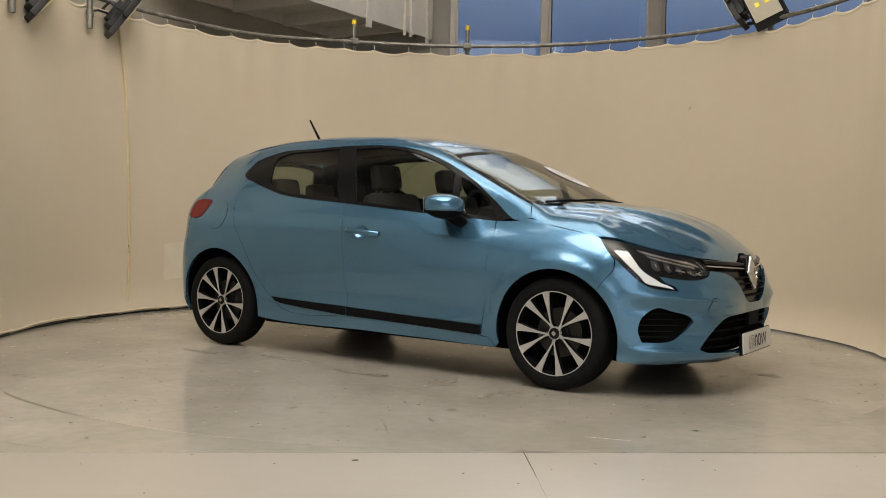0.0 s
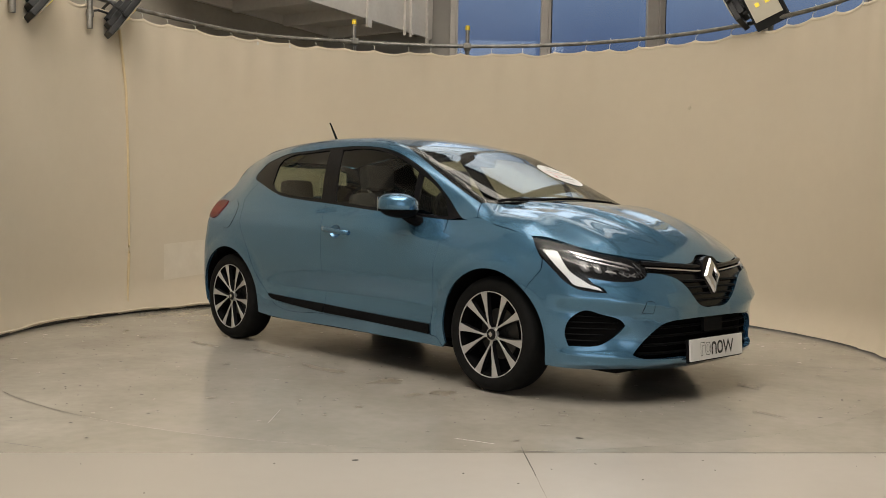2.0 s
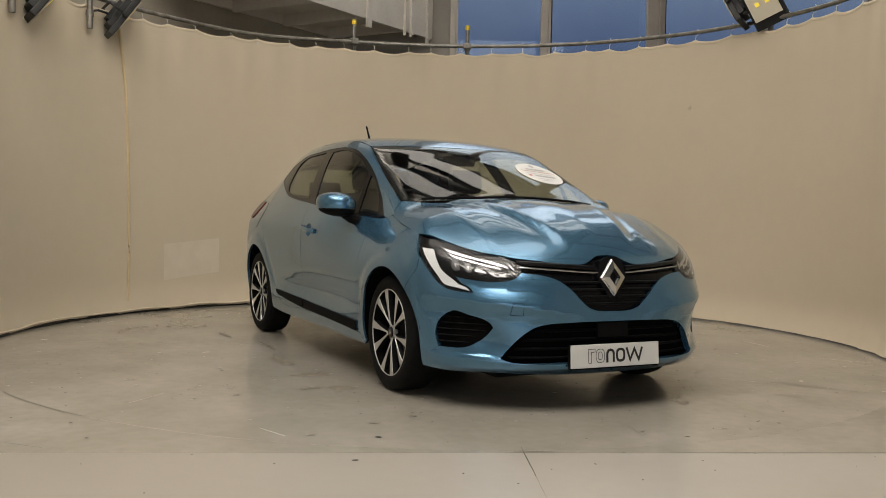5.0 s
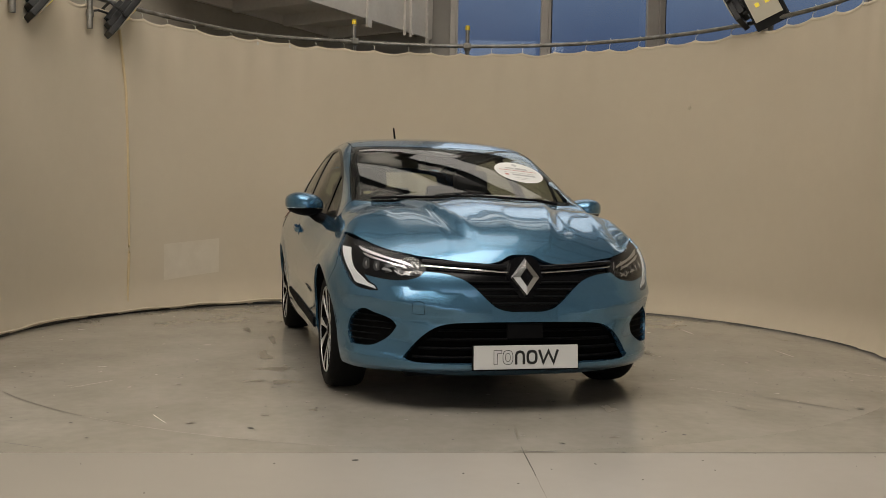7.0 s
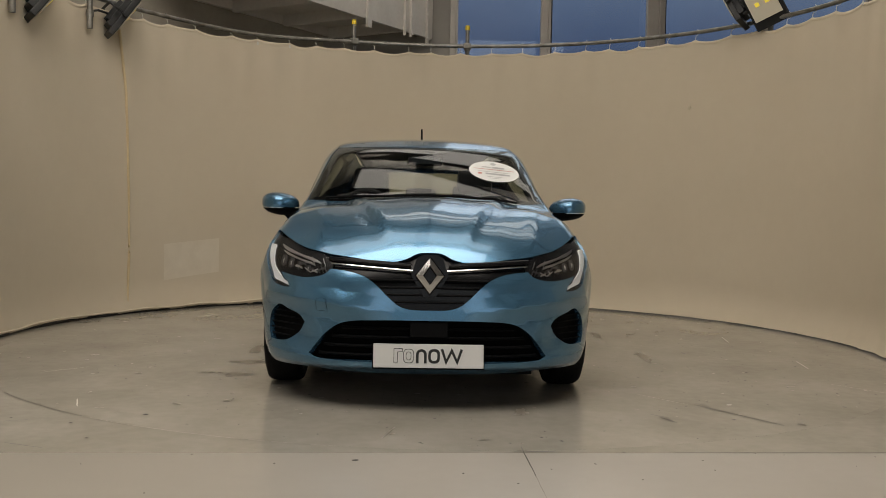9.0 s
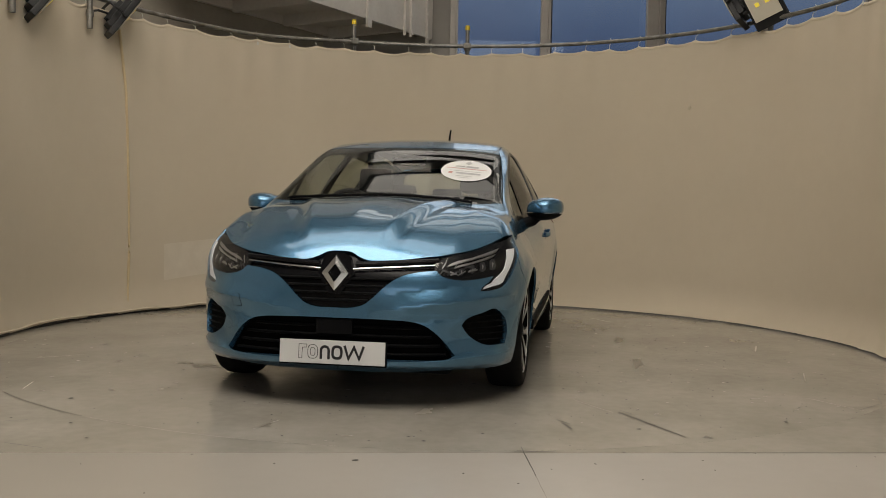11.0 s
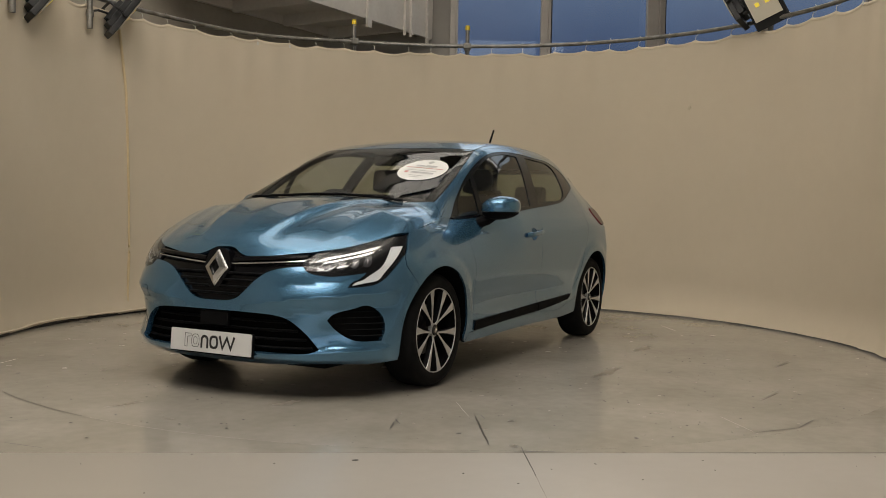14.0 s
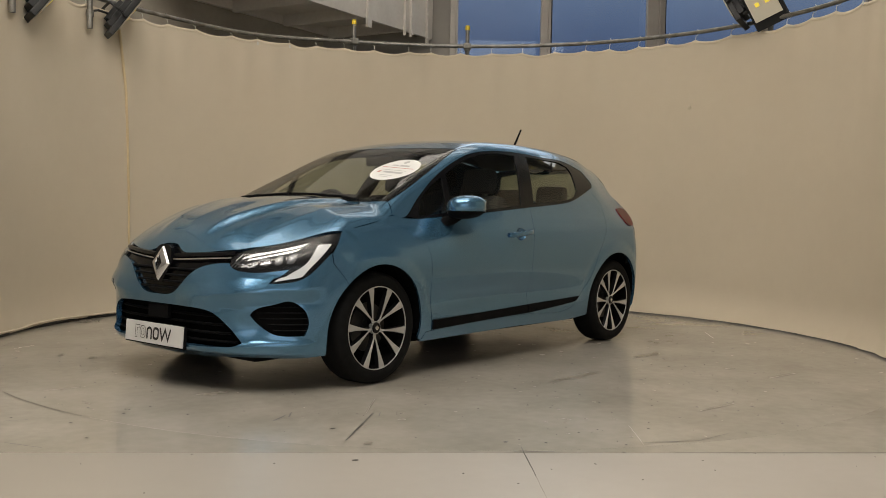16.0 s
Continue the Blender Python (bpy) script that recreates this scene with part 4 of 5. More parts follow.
    # dark blade between the rear window and the quarter panel
    panel("spoiler_blade", GLOSSBLACK, car, V, SS([(-1.572, 1.245), (-1.600, 1.235), (-1.655, 1.125), (-1.630, 1.105)]), lift=0.003, depth=0.010, step=0.02, label="gloss black blade beside the rear window")
    # wheel-arch liners
    for (cx, cz, r), nm in ((ARCH_F, "front"), (ARCH_R, "rear")):
        v, f = [], []
        prof = arc(cx, cz, r + 0.012, -8, 188, 28)
        for x, z in prof:
            v += [(x, s * 0.52, z), (x, s * (float(half_width(np.array(x), np.array(max(z, 0.25)))) - 0.010), z)]
        for k in range(len(prof) - 1):
            f.append((2 * k, 2 * k + 1, 2 * k + 3, 2 * k + 2))
        v += [(x, s * 0.52, z) for x, z in prof]
        f.append(tuple(range(2 * len(prof), 3 * len(prof))))
        mesh_object("wheel_arch_liner", v, f, LINER, car)
    # headlamp: dark bowl, daylight strip, reflectors, clear lens
    tip = SS([(1.518, 0.834)])
    upper = FF([(0.70, 0.795), (0.60, 0.757), (0.515, 0.735), (0.468, 0.700), (0.476, 0.668)])
    lower = FF([(0.50, 0.645), (0.588, 0.623), (0.67, 0.628), (0.735, 0.641), (0.715, 0.610), (0.690, 0.590), (0.682, 0.570), (0.72, 0.571), (0.772, 0.586)])
    outer = SS([(1.748, 0.618), (1.70, 0.665), (1.628, 0.735), (1.565, 0.790)])
    lamp_loop = tip + upper + lower + outer
    lamp = panel("headlamp", LAMPINNER, car, nose_view, lamp_loop, lift=-0.012, depth=0.02, gap=-0.002, step=0.025, corner=50, label="black headlamp housing")
    strip = SS([(1.612, 0.775), (1.650, 0.740), (1.705, 0.688), (1.752, 0.640)]) + FF([(0.778, 0.606), (0.735, 0.590), (0.694, 0.578), (0.702, 0.594), (0.728, 0.608), (0.745, 0.626)]) + SS([(1.764, 0.669), (1.722, 0.721), (1.682, 0.770)])
    panel("daylight_strip", LAMPWHITE, lamp, nose_view, strip, lift=-0.006, depth=0.01, gap=0.001, step=0.02, corner=50, label="white daytime light strip")
    fins = [([(0.745, 0.776), (0.64, 0.734), (0.53, 0.697), (0.525, 0.690), (0.63, 0.721), (0.735, 0.759)], LAMPCHROME),
            ([(0.735, 0.748), (0.64, 0.712), (0.56, 0.686), (0.556, 0.681), (0.638, 0.704), (0.730, 0.739)], LAMPCHROME)]
    for pts, mt in fins:
        panel("lamp_fin", mt, lamp, nose_view, FF(pts), lift=-0.005, depth=0.010, gap=0, step=0.02, label="bright headlamp fin")
    for yy, zz, ww, hh in ((0.728, 0.695, 0.013, 0.026), (0.685, 0.686, 0.012, 0.023), (0.640, 0.676, 0.011, 0.020), (0.592, 0.664, 0.010, 0.016)):
        cell = FF([(yy - ww, zz + hh), (yy + ww * 0.4, zz + hh * 1.1), (yy + ww * 1.2, zz - hh * 0.4), (yy + ww * 0.3, zz - hh), (yy - ww * 0.8, zz - hh * 0.7)])
        pj = panel("lamp_projector", LAMPGREY, lamp, nose_view, cell, lift=-0.007, depth=0.010, gap=0, step=0.02, corner=60, label="faceted headlamp reflector")
        core = FF([(yy - ww * 0.4, zz + hh * 0.5), (yy + ww * 0.2, zz + hh * 0.2), (yy, zz - hh * 0.5)])
        panel("reflector_core", LAMPCHROME, pj, nose_view, core, lift=-0.004, depth=0.006, gap=0, step=0.02, corner=60)
    rnd = random.Random(11)
    for k in range(16):
        yy = 0.50 + 0.235 * rnd.random()
        zc = float(np.interp(yy, [0.50, 0.60, 0.735], [0.672, 0.676, 0.705])) + rnd.uniform(-0.022, 0.026)
        a0, ln, wd = rnd.uniform(-0.5, 1.2), rnd.uniform(0.008, 0.022), rnd.uniform(0.002, 0.005)
        dy, dz = math.cos(a0) * ln, math.sin(a0) * ln
        panel("lamp_facet", LAMPCHROME if k % 2 else LAMPGREY, lamp, nose_view, FF([(yy - dy, zc - dz - wd), (yy + dy, zc + dz - wd), (yy + dy, zc + dz + wd), (yy - dy, zc - dz + wd)]), lift=-0.0035, depth=0.004, gap=0, step=0.03, corner=20)
    ob = panel("headlamp_lens", LENS, car, nose_view, lamp_loop, lift=0.001, depth=0, gap=0.0, step=0.03, corner=50, label="clear headlamp cover")
    ob.visible_shadow = False

# bonnet, screen, roof
nose_pts = [F(-y, z) for y, z in BONNET_NOSE] + [F(y, z) for y, z in reversed(BONNET_NOSE[:-1])]
bonnet = [S(x, z, -1) for x, z in BONNET_SIDE] + nose_pts + [S(x, z, 1) for x, z in reversed(BONNET_SIDE)] + [T(x, y) for x, y in COWL] + [T(x, -y) for x, y in reversed(COWL[:-1])]
panel("bonnet", PAINT, car, top_view, bonnet, depth=0.018, step=0.028)
ws = [T(x, -y) for x, y in WS_SIDE] + [T(x, -y) for x, y in WS_TOP[1:]] + [T(x, y) for x, y in reversed(WS_TOP[:-1])] + [T(x, y) for x, y in reversed(WS_SIDE[:-1])] + [T(x, y) for x, y in COWL[1:]] + [T(x, -y) for x, y in reversed(COWL[1:-1])]
ws_in = [T(0.42 + (1.04 - 0.42) * k / 4, -(0.555 + 0.075 * k / 4)) for k in range(5)]
ws_in = ws_in[::-1] + [T(0.405, -0.40), T(0.425, -0.12), T(0.47, -0.06), T(0.47, 0.06), T(0.425, 0.12), T(0.405, 0.40)] + [Vector((p[0], -p[1], p[2])) for p in ws_in] + [T(1.105, 0.40), T(1.13, 0.0), T(1.105, -0.40)]
panel("screen_surround", GLOSSBLACK, car, top_view, ws, [ws_in], lift=-0.003, depth=0.008, gap=0.001, label="black windscreen border")
screen = panel("windscreen", SCREENGLASS, car, top_view, ws, lift=-0.001, depth=0, gap=0.003, step=0.05, label="clear laminated windscreen")
screen.visible_shadow = False
roof = [T(x, -y) for x, y in [(0.285, 0.570)] + ROOF_SIDE] + [T(-1.555, -0.3), T(-1.56, 0.0), T(-1.555, 0.3)] + [T(x, y) for x, y in reversed([(0.285, 0.570)] + ROOF_SIDE)] + [T(x, y) for x, y in WS_TOP[1:]] + [T(x, -y) for x, y in reversed(WS_TOP[1:-1])]
panel("roof", PAINT, car, top_view, roof, depth=0.02)
panel("headlining", LININGGREY, car, top_view, roof, lift=-0.03, depth=0, gap=0.02, step=0.08, label="grey headlining")

# tailgate and rear bumper with the rear window
tail_loop = [S(x, z, -1) for x, z in [(-1.69, 0.215), (-1.69, 0.34), (-1.62, 0.60), (-1.60, 0.90), (-1.60, 1.10), (-1.56, 1.24)]] + [T(-1.53, -0.485), T(-1.555, -0.3), T(-1.56, 0.0), T(-1.555, 0.3), T(-1.53, 0.485)]
tail_loop += [S(x, z, 1) for x, z in [(-1.56, 1.24), (-1.60, 1.10), (-1.60, 0.90), (-1.62, 0.60), (-1.69, 0.34), (-1.69, 0.215)]]
def B(y, z):
    return strike([(-2.6, y, z)], [(1, 0, 0)], 2.2)[0]
rw = [B(y, z) for y, z in [(-0.46, 1.075), (-0.50, 1.10), (-0.45, 1.255), (-0.38, 1.275), (0.0, 1.285), (0.38, 1.275), (0.45, 1.255), (0.50, 1.10), (0.46, 1.075), (0.0, 1.065)]]
tail_loop += [B(0.6, 0.21), B(0, 0.21), B(-0.6, 0.21)]
panel("tailgate", PAINT, car, tail_view, tail_loop, [rw], depth=0.02, step=0.04)
ob = panel("rear_window", SIDEGLASS, car, tail_view, rw, lift=-0.004, depth=0, gap=-0.005, step=0.06)
ob.visible_shadow = False

# front bumper with its openings
def half_nose(s):
    low = [F(s * y, z) for y, z in [(0.094, 0.487), (0.145, 0.503), (0.188, 0.537), (0.245, 0.592), (0.300, 0.632), (0.38, 0.657), (0.476, 0.668)]]
    low += [F(s * y, z) for y, z in [(0.50, 0.645), (0.588, 0.623), (0.67, 0.628), (0.735, 0.641), (0.715, 0.610), (0.690, 0.590), (0.682, 0.570), (0.72, 0.571), (0.772, 0.586)]]
    low += [S(x, z, s) for x, z in [(1.748, 0.618), (1.70, 0.665), (1.630, 0.728), (1.632, 0.672), (1.605, 0.636), (1.570, 0.590)]]
    low += [S(x, z, s) for x, z in arc(*ARCH_F, 46, -14, 12)] + [S(1.645, 0.188, s)]
    low += [F(s * y, z) for y, z in [(0.74, 0.180), (0.57, 0.185), (0.30, 0.172)]]
    return low


left, right = half_nose(1), half_nose(-1)
bumper_loop = [F(0, 0.484)] + left + [F(0, 0.168)] + right[::-1]
INTAKE = [(0.573, 0.262), (0.525, 0.325), (0.470, 0.382), (0.420, 0.412), (0.36, 0.426), (0.28, 0.431), (0.0, 0.433)]
INTAKE_LOW = [(0.0, 0.236), (0.28, 0.236), (0.46, 0.240), (0.540, 0.247)]
intake = [F(-y, z) for y, z in INTAKE] + [F(y, z) for y, z in reversed(INTAKE[:-1])] + [F(y, z) for y, z in reversed(INTAKE_LOW)] + [F(-y, z) for y, z in INTAKE_LOW[1:]]
FOG = [(0.788, 0.300), (0.797, 0.36), (0.787, 0.425), (0.742, 0.476), (0.690, 0.460), (0.618, 0.430), (0.600, 0.405), (0.620, 0.365), (0.668, 0.322), (0.70, 0.306)]


fogs = [[F(s * y, z) for y, z in FOG] for s in (-1, 1)]
bumper = panel("front_bumper", PAINT, car, nose_view, bumper_loop, [intake, *fogs], depth=0.03, step=0.0145, corner=45)
panel("intake_back", LINER, bumper, nose_view, intake, lift=-0.055, depth=0, gap=-0.03)
for k in range(4):
    z = 0.262 + 0.043 * k
    w = float(np.interp(z, [0.24, 0.262, 0.325, 0.382, 0.412, 0.43], [0.55, 0.565, 0.52, 0.46, 0.41, 0.30]))
    if k == 0:
        w = 0.56
    pts = [F((w - 0.035) * q, z) - np.array((0.040, 0, 0)) for q in np.linspace(-1, 1, 25)]
    part("intake_slat", sweep(pts, 0.012, seg=8, flat=0.6), BLACKPLASTIC, bumper, "black intake slat", smooth=True)
panel("radar_cover", BLACKPLASTIC, bumper, nose_view, [F(y, z) for y, z in [(-0.09, 0.355), (-0.09, 0.428), (0.09, 0.428), (0.09, 0.355)]], lift=-0.008, depth=0.02, label="smooth black sensor cover")
for fg, s in zip(fogs, (-1, 1)):
    fb = panel("fog_recess", LINER, bumper, nose_view, fg, lift=-0.034, depth=0, gap=-0.012, step=0.02, corner=45)
    for k in range(5):
        z = 0.325 + 0.030 * k
        y0 = float(np.interp(z, [0.30, 0.322, 0.365, 0.405, 0.43, 0.46], [0.715, 0.672, 0.624, 0.605, 0.622, 0.69]))
        y1 = float(np.interp(z, [0.30, 0.36, 0.425, 0.46], [0.785, 0.792, 0.782, 0.755]))
        pts = [F(s * (y0 + (y1 - y0) * q), z) - np.array((0.030, 0, 0)) for q in np.linspace(0, 1, 7)]
        part("fog_slat", sweep(pts, 0.006, seg=6, flat=0.7), BLACKPLASTIC, bumper, smooth=True)
tow = [F(-y, z) for y, z in [(0.485, 0.468), (0.490, 0.520), (0.505, 0.528), (0.535, 0.526), (0.538, 0.470)]]
panel("tow_cover_gap", LINER, bumper, nose_view, tow, lift=0.0006, depth=0, gap=-0.002, step=0.01)
panel("tow_cover", PAINT, bumper, nose_view, tow, lift=0.0014, depth=0, gap=0.0, step=0.01)
# upper grille between bonnet edge and bumper
g_top = [F(-y, z) for y, z in [(0.476, 0.668), (0.468, 0.700), (0.515, 0.733), *BONNET_NOSE[2:]]]
g_bot = [F(-y, z) for y, z in [(0.094, 0.487), (0.145, 0.503), (0.188, 0.537), (0.245, 0.592), (0.300, 0.632), (0.38, 0.657)]]
grille_loop = g_top + [np.array((p[0], -p[1], p[2])) for p in g_top[-2::-1]] + [np.array((p[0], -p[1], p[2])) for p in g_bot[::-1]] + [F(0, 0.484)] + g_bot
grille = panel("grille", GLOSSBLACK, car, nose_view, grille_loop, lift=-0.022, depth=0, gap=-0.004, step=0.03, corner=50, label="gloss black upper grille")
for k in range(4):
    z = 0.520 + 0.034 * k
    w = float(np.interp(z, [0.487, 0.503, 0.537, 0.592, 0.632, 0.66], [0.09, 0.14, 0.185, 0.24, 0.295, 0.38]))
    pts = [F(w * q, z) - np.array((0.012, 0, 0)) for q in np.linspace(-1, 1, 17)]
    part("grille_slat", sweep(pts, 0.011, seg=8, flat=0.55), BLACKPLASTIC, grille, smooth=True)
for s in (-1, 1):
    pts = [F(s * (0.082 + 0.39 * q), 0.668 + 0.024 * q) + np.array((-0.004, 0, 0)) for q in np.linspace(0, 1, 14)]
    part("grille_bar", sweep(pts, 0.0065, seg=8, flat=0.8), CHROME, grille, "bright grille strip", smooth=True)
    pts = [F(s * (0.09 + 0.39 * q), 0.690 + 0.022 * q) + np.array((-0.004, 0, 0)) for q in np.linspace(0, 1, 14)]
    part("grille_brow", sweep(pts, 0.014, seg=8, flat=0.9), GLOSSBLACK, grille, smooth=True)
# rhombus badge on a dark carrier
bm = bmesh.new()
def rhomb(w, h, x, bm):
    return [bm.verts.new(v) for v in ((x, -w, 0), (x, 0, h), (x, w, 0), (x, 0, -h))]
o0, o1, i1, i0 = rhomb(0.074, 0.094, 0.0, bm), rhomb(0.066, 0.085, 0.012, bm), rhomb(0.033, 0.046, 0.022, bm), rhomb(0.028, 0.040, 0.002, bm)
for A, B2 in ((o0, o1), (o1, i1), (i1, i0)):
    for k in range(4):
        bm.faces.new((A[k], A[(k + 1) % 4], B2[(k + 1) % 4], B2[k]))
badge = part("badge", bm, CHROME, car, "bright metal rhombus badge")
badge.matrix_local = pose(2.090, 0, 0.645, 0, -11, 0)
bm = bmesh.new()
cv = [bm.verts.new((0, y, z)) for y, z in ((-0.088, 0.0), (-0.062, 0.085), (-0.03, 0.102), (0.03, 0.102), (0.062, 0.085), (0.088, 0.0), (0.03, -0.098), (-0.03, -0.098))]
f = bm.faces.new(cv)
ex = bmesh.ops.extrude_face_region(bm, geom=[f])["geom"]
bmesh.ops.translate(bm, vec=(-0.05, 0, 0), verts=[g for g in ex if isinstance(g, bmesh.types.BMVert)])
bc = part("badge_carrier", bm, GLOSSBLACK, car)
bc.matrix_local = pose(2.089, 0, 0.645, 0, -11, 0)
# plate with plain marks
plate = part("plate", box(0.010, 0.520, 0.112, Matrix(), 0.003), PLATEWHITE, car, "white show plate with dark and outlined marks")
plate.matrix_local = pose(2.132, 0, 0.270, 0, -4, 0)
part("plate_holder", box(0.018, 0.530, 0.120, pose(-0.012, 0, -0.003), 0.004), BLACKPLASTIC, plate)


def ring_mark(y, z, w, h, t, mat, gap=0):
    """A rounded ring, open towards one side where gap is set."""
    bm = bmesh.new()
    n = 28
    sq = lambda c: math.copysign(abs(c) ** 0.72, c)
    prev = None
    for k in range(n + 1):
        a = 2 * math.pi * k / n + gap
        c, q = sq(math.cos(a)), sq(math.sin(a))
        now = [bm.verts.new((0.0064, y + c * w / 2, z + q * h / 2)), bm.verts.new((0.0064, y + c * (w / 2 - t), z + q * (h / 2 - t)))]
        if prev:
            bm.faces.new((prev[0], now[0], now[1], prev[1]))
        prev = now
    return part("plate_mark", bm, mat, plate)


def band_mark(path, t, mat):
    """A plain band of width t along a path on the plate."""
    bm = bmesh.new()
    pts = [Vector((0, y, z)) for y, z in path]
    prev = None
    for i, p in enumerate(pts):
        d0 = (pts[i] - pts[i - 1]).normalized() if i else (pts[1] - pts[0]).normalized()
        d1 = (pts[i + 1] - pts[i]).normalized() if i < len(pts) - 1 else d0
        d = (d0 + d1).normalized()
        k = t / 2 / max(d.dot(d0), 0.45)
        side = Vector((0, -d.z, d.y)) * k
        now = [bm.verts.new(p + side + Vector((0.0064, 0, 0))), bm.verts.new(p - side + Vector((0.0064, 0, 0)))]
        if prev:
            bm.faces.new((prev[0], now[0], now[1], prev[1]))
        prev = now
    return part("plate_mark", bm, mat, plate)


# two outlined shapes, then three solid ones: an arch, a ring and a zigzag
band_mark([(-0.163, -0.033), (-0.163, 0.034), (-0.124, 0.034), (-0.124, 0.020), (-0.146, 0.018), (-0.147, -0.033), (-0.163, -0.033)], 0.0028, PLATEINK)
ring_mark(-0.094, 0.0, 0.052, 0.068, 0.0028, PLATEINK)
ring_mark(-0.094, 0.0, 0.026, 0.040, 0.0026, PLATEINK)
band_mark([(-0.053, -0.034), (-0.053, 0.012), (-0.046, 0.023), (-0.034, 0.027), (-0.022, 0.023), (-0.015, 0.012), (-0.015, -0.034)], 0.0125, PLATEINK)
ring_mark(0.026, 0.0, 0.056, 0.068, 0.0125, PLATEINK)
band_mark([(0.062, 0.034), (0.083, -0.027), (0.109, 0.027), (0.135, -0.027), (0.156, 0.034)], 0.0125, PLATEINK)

# windscreen wipers, cowl
for s, a, b in ((1, (1.125, 0.52), (1.135, -0.08)), (1, (1.17, -0.02), (1.085, -0.58))):
    pts = [T(a[0] + (b[0] - a[0]) * q, a[1] + (b[1] - a[1]) * q) + np.array((0, 0, 0.010)) for q in np.linspace(0, 1, 10)]
    part("wiper", sweep(pts, 0.008, seg=6), BLACKPLASTIC, car, "black wiper", smooth=True)

# sticker inside the screen
def sticker():
    c = np.array(T(0.70, 0.42))
    n = normals_of(c[None])[0]
    e = np.array((0.02, 1.0, 0.0)); e -= n * (e @ n); e /= np.linalg.norm(e)
    h = np.cross(n, e); h *= -1 if h[2] < 0 else 1
    c = c + n * 0.003
    def patch(name, pts, lift, mat, par):
        vs = []
        for a, b in pts:
            q = c + e * a + h * b
            hit = T(q[0], q[1])
            vs.append(np.array(hit) + n * (0.003 + lift))
        return mesh_object(name, vs, [tuple(range(len(vs)))], mat, par, smooth=False)
    ell = [(0.155 * math.cos(a), 0.170 * math.sin(a)) for a in [2 * math.pi * k / 40 for k in range(40)]]
    st = patch("sticker", ell, 0.0, STICKERWHITE, car)
    tagged(st, "round white paper sticker on the windscreen")
    bar = lambda x, y, w, h: [(x - w, y - h), (x + w, y - h), (x + w, y + h), (x - w, y + h)]
    for x, y, w, hh, mt in ((0.03, 0.034, 0.038, 0.008, STICKERGREY), (-0.045, 0.034, 0.028, 0.005, STICKERGREY), (0.0, 0.016, 0.125, 0.0025, STICKERRED), (0.0, -0.008, 0.10, 0.002, STICKERGREY), (0.02, -0.028, 0.075, 0.008, STICKERGREY), (-0.09, -0.028, 0.012, 0.009, STICKERRED), (0.0, -0.055, 0.05, 0.002, STICKERGREY), (0.0, -0.068, 0.035, 0.002, STICKERGREY)):
        patch("sticker_mark", bar(x, y * 1.75, w, hh * 1.6), 0.0012, mt, st)
    patch("sticker_mark", [(0.0, 0.148), (0.022, 0.118), (0.0, 0.088), (-0.022, 0.118)], 0.0012, STICKERGREY, st)


sticker()

# aerial
ab = np.array(T(-1.12, 0.0))
part("aerial", rod(ab + (0.0, 0, -0.005), (-1.254, 0, 1.617), 0.011, r2=0.0065), BLACKPLASTIC, car, "short black roof aerial", smooth=True)
ob = part("aerial_base", rod(ab + (0.02, 0, -0.01), ab + (-0.01, 0, 0.022), 0.028, r2=0.012), BLACKPLASTIC, car, smooth=True)

# door mirrors
def mirror(s):
    bm = bmesh.new()
    bmesh.ops.create_uvsphere(bm, u_segments=24, v_segments=16, radius=1)
    for v in bm.verts:
        x, y, z = v.co
        x = math.copysign(abs(x) ** 0.8, x)
        z = math.copysign(abs(z) ** 0.75, z)
        v.co = (x * (0.132 if x > 0 else 0.082) - 0.02 * abs(y), y * 0.116, z * (0.072 if z > 0 else 0.070) + 0.010 * y)
    shell_low = bm.copy()
    bmesh.ops.bisect_plane(bm, geom=bm.verts[:] + bm.edges[:] + bm.faces[:], plane_co=(0, 0, -0.022), plane_no=(0, 0, -1), clear_outer=True)
    bmesh.ops.bisect_plane(shell_low, geom=shell_low.verts[:] + shell_low.edges[:] + shell_low.faces[:], plane_co=(0, 0, -0.026), plane_no=(0, 0, 1), clear_outer=True)
    m = pose(0.600, s * 0.902, 0.979, 0, 0, 0) @ Matrix.Diagonal((1, s, 1, 1))
    bmesh.ops.transform(bm, matrix=m, verts=bm.verts)
    bmesh.ops.transform(shell_low, matrix=m, verts=shell_low.verts)
    cap = part("mirror", bm, PAINT, car, "body-coloured door mirror cap", smooth=True, sharp=70)
    part("mirror_base", shell_low, BLACKPLASTIC, cap, smooth=True, sharp=70)
    part("mirror_glass", box(0.004, 0.17, 0.08, pose(0.520, s * 0.905, 0.988, 0, 0, 0), 0.001), CHROME, cap)
    bm = bmesh.new()
    A = S(0.66, 0.925, s)
    sweep([(0.60, s * 0.875, 0.955), (0.61, s * 0.850, 0.930), (0.635, s * 0.825, 0.905), (A[0], A[1] - s * 0.01, 0.880)], 0.034, bm, seg=10)
    part("mirror_stalk", bm, BLACKPLASTIC, cap, "black mirror foot", smooth=True)


mirror(-1)
mirror(1)

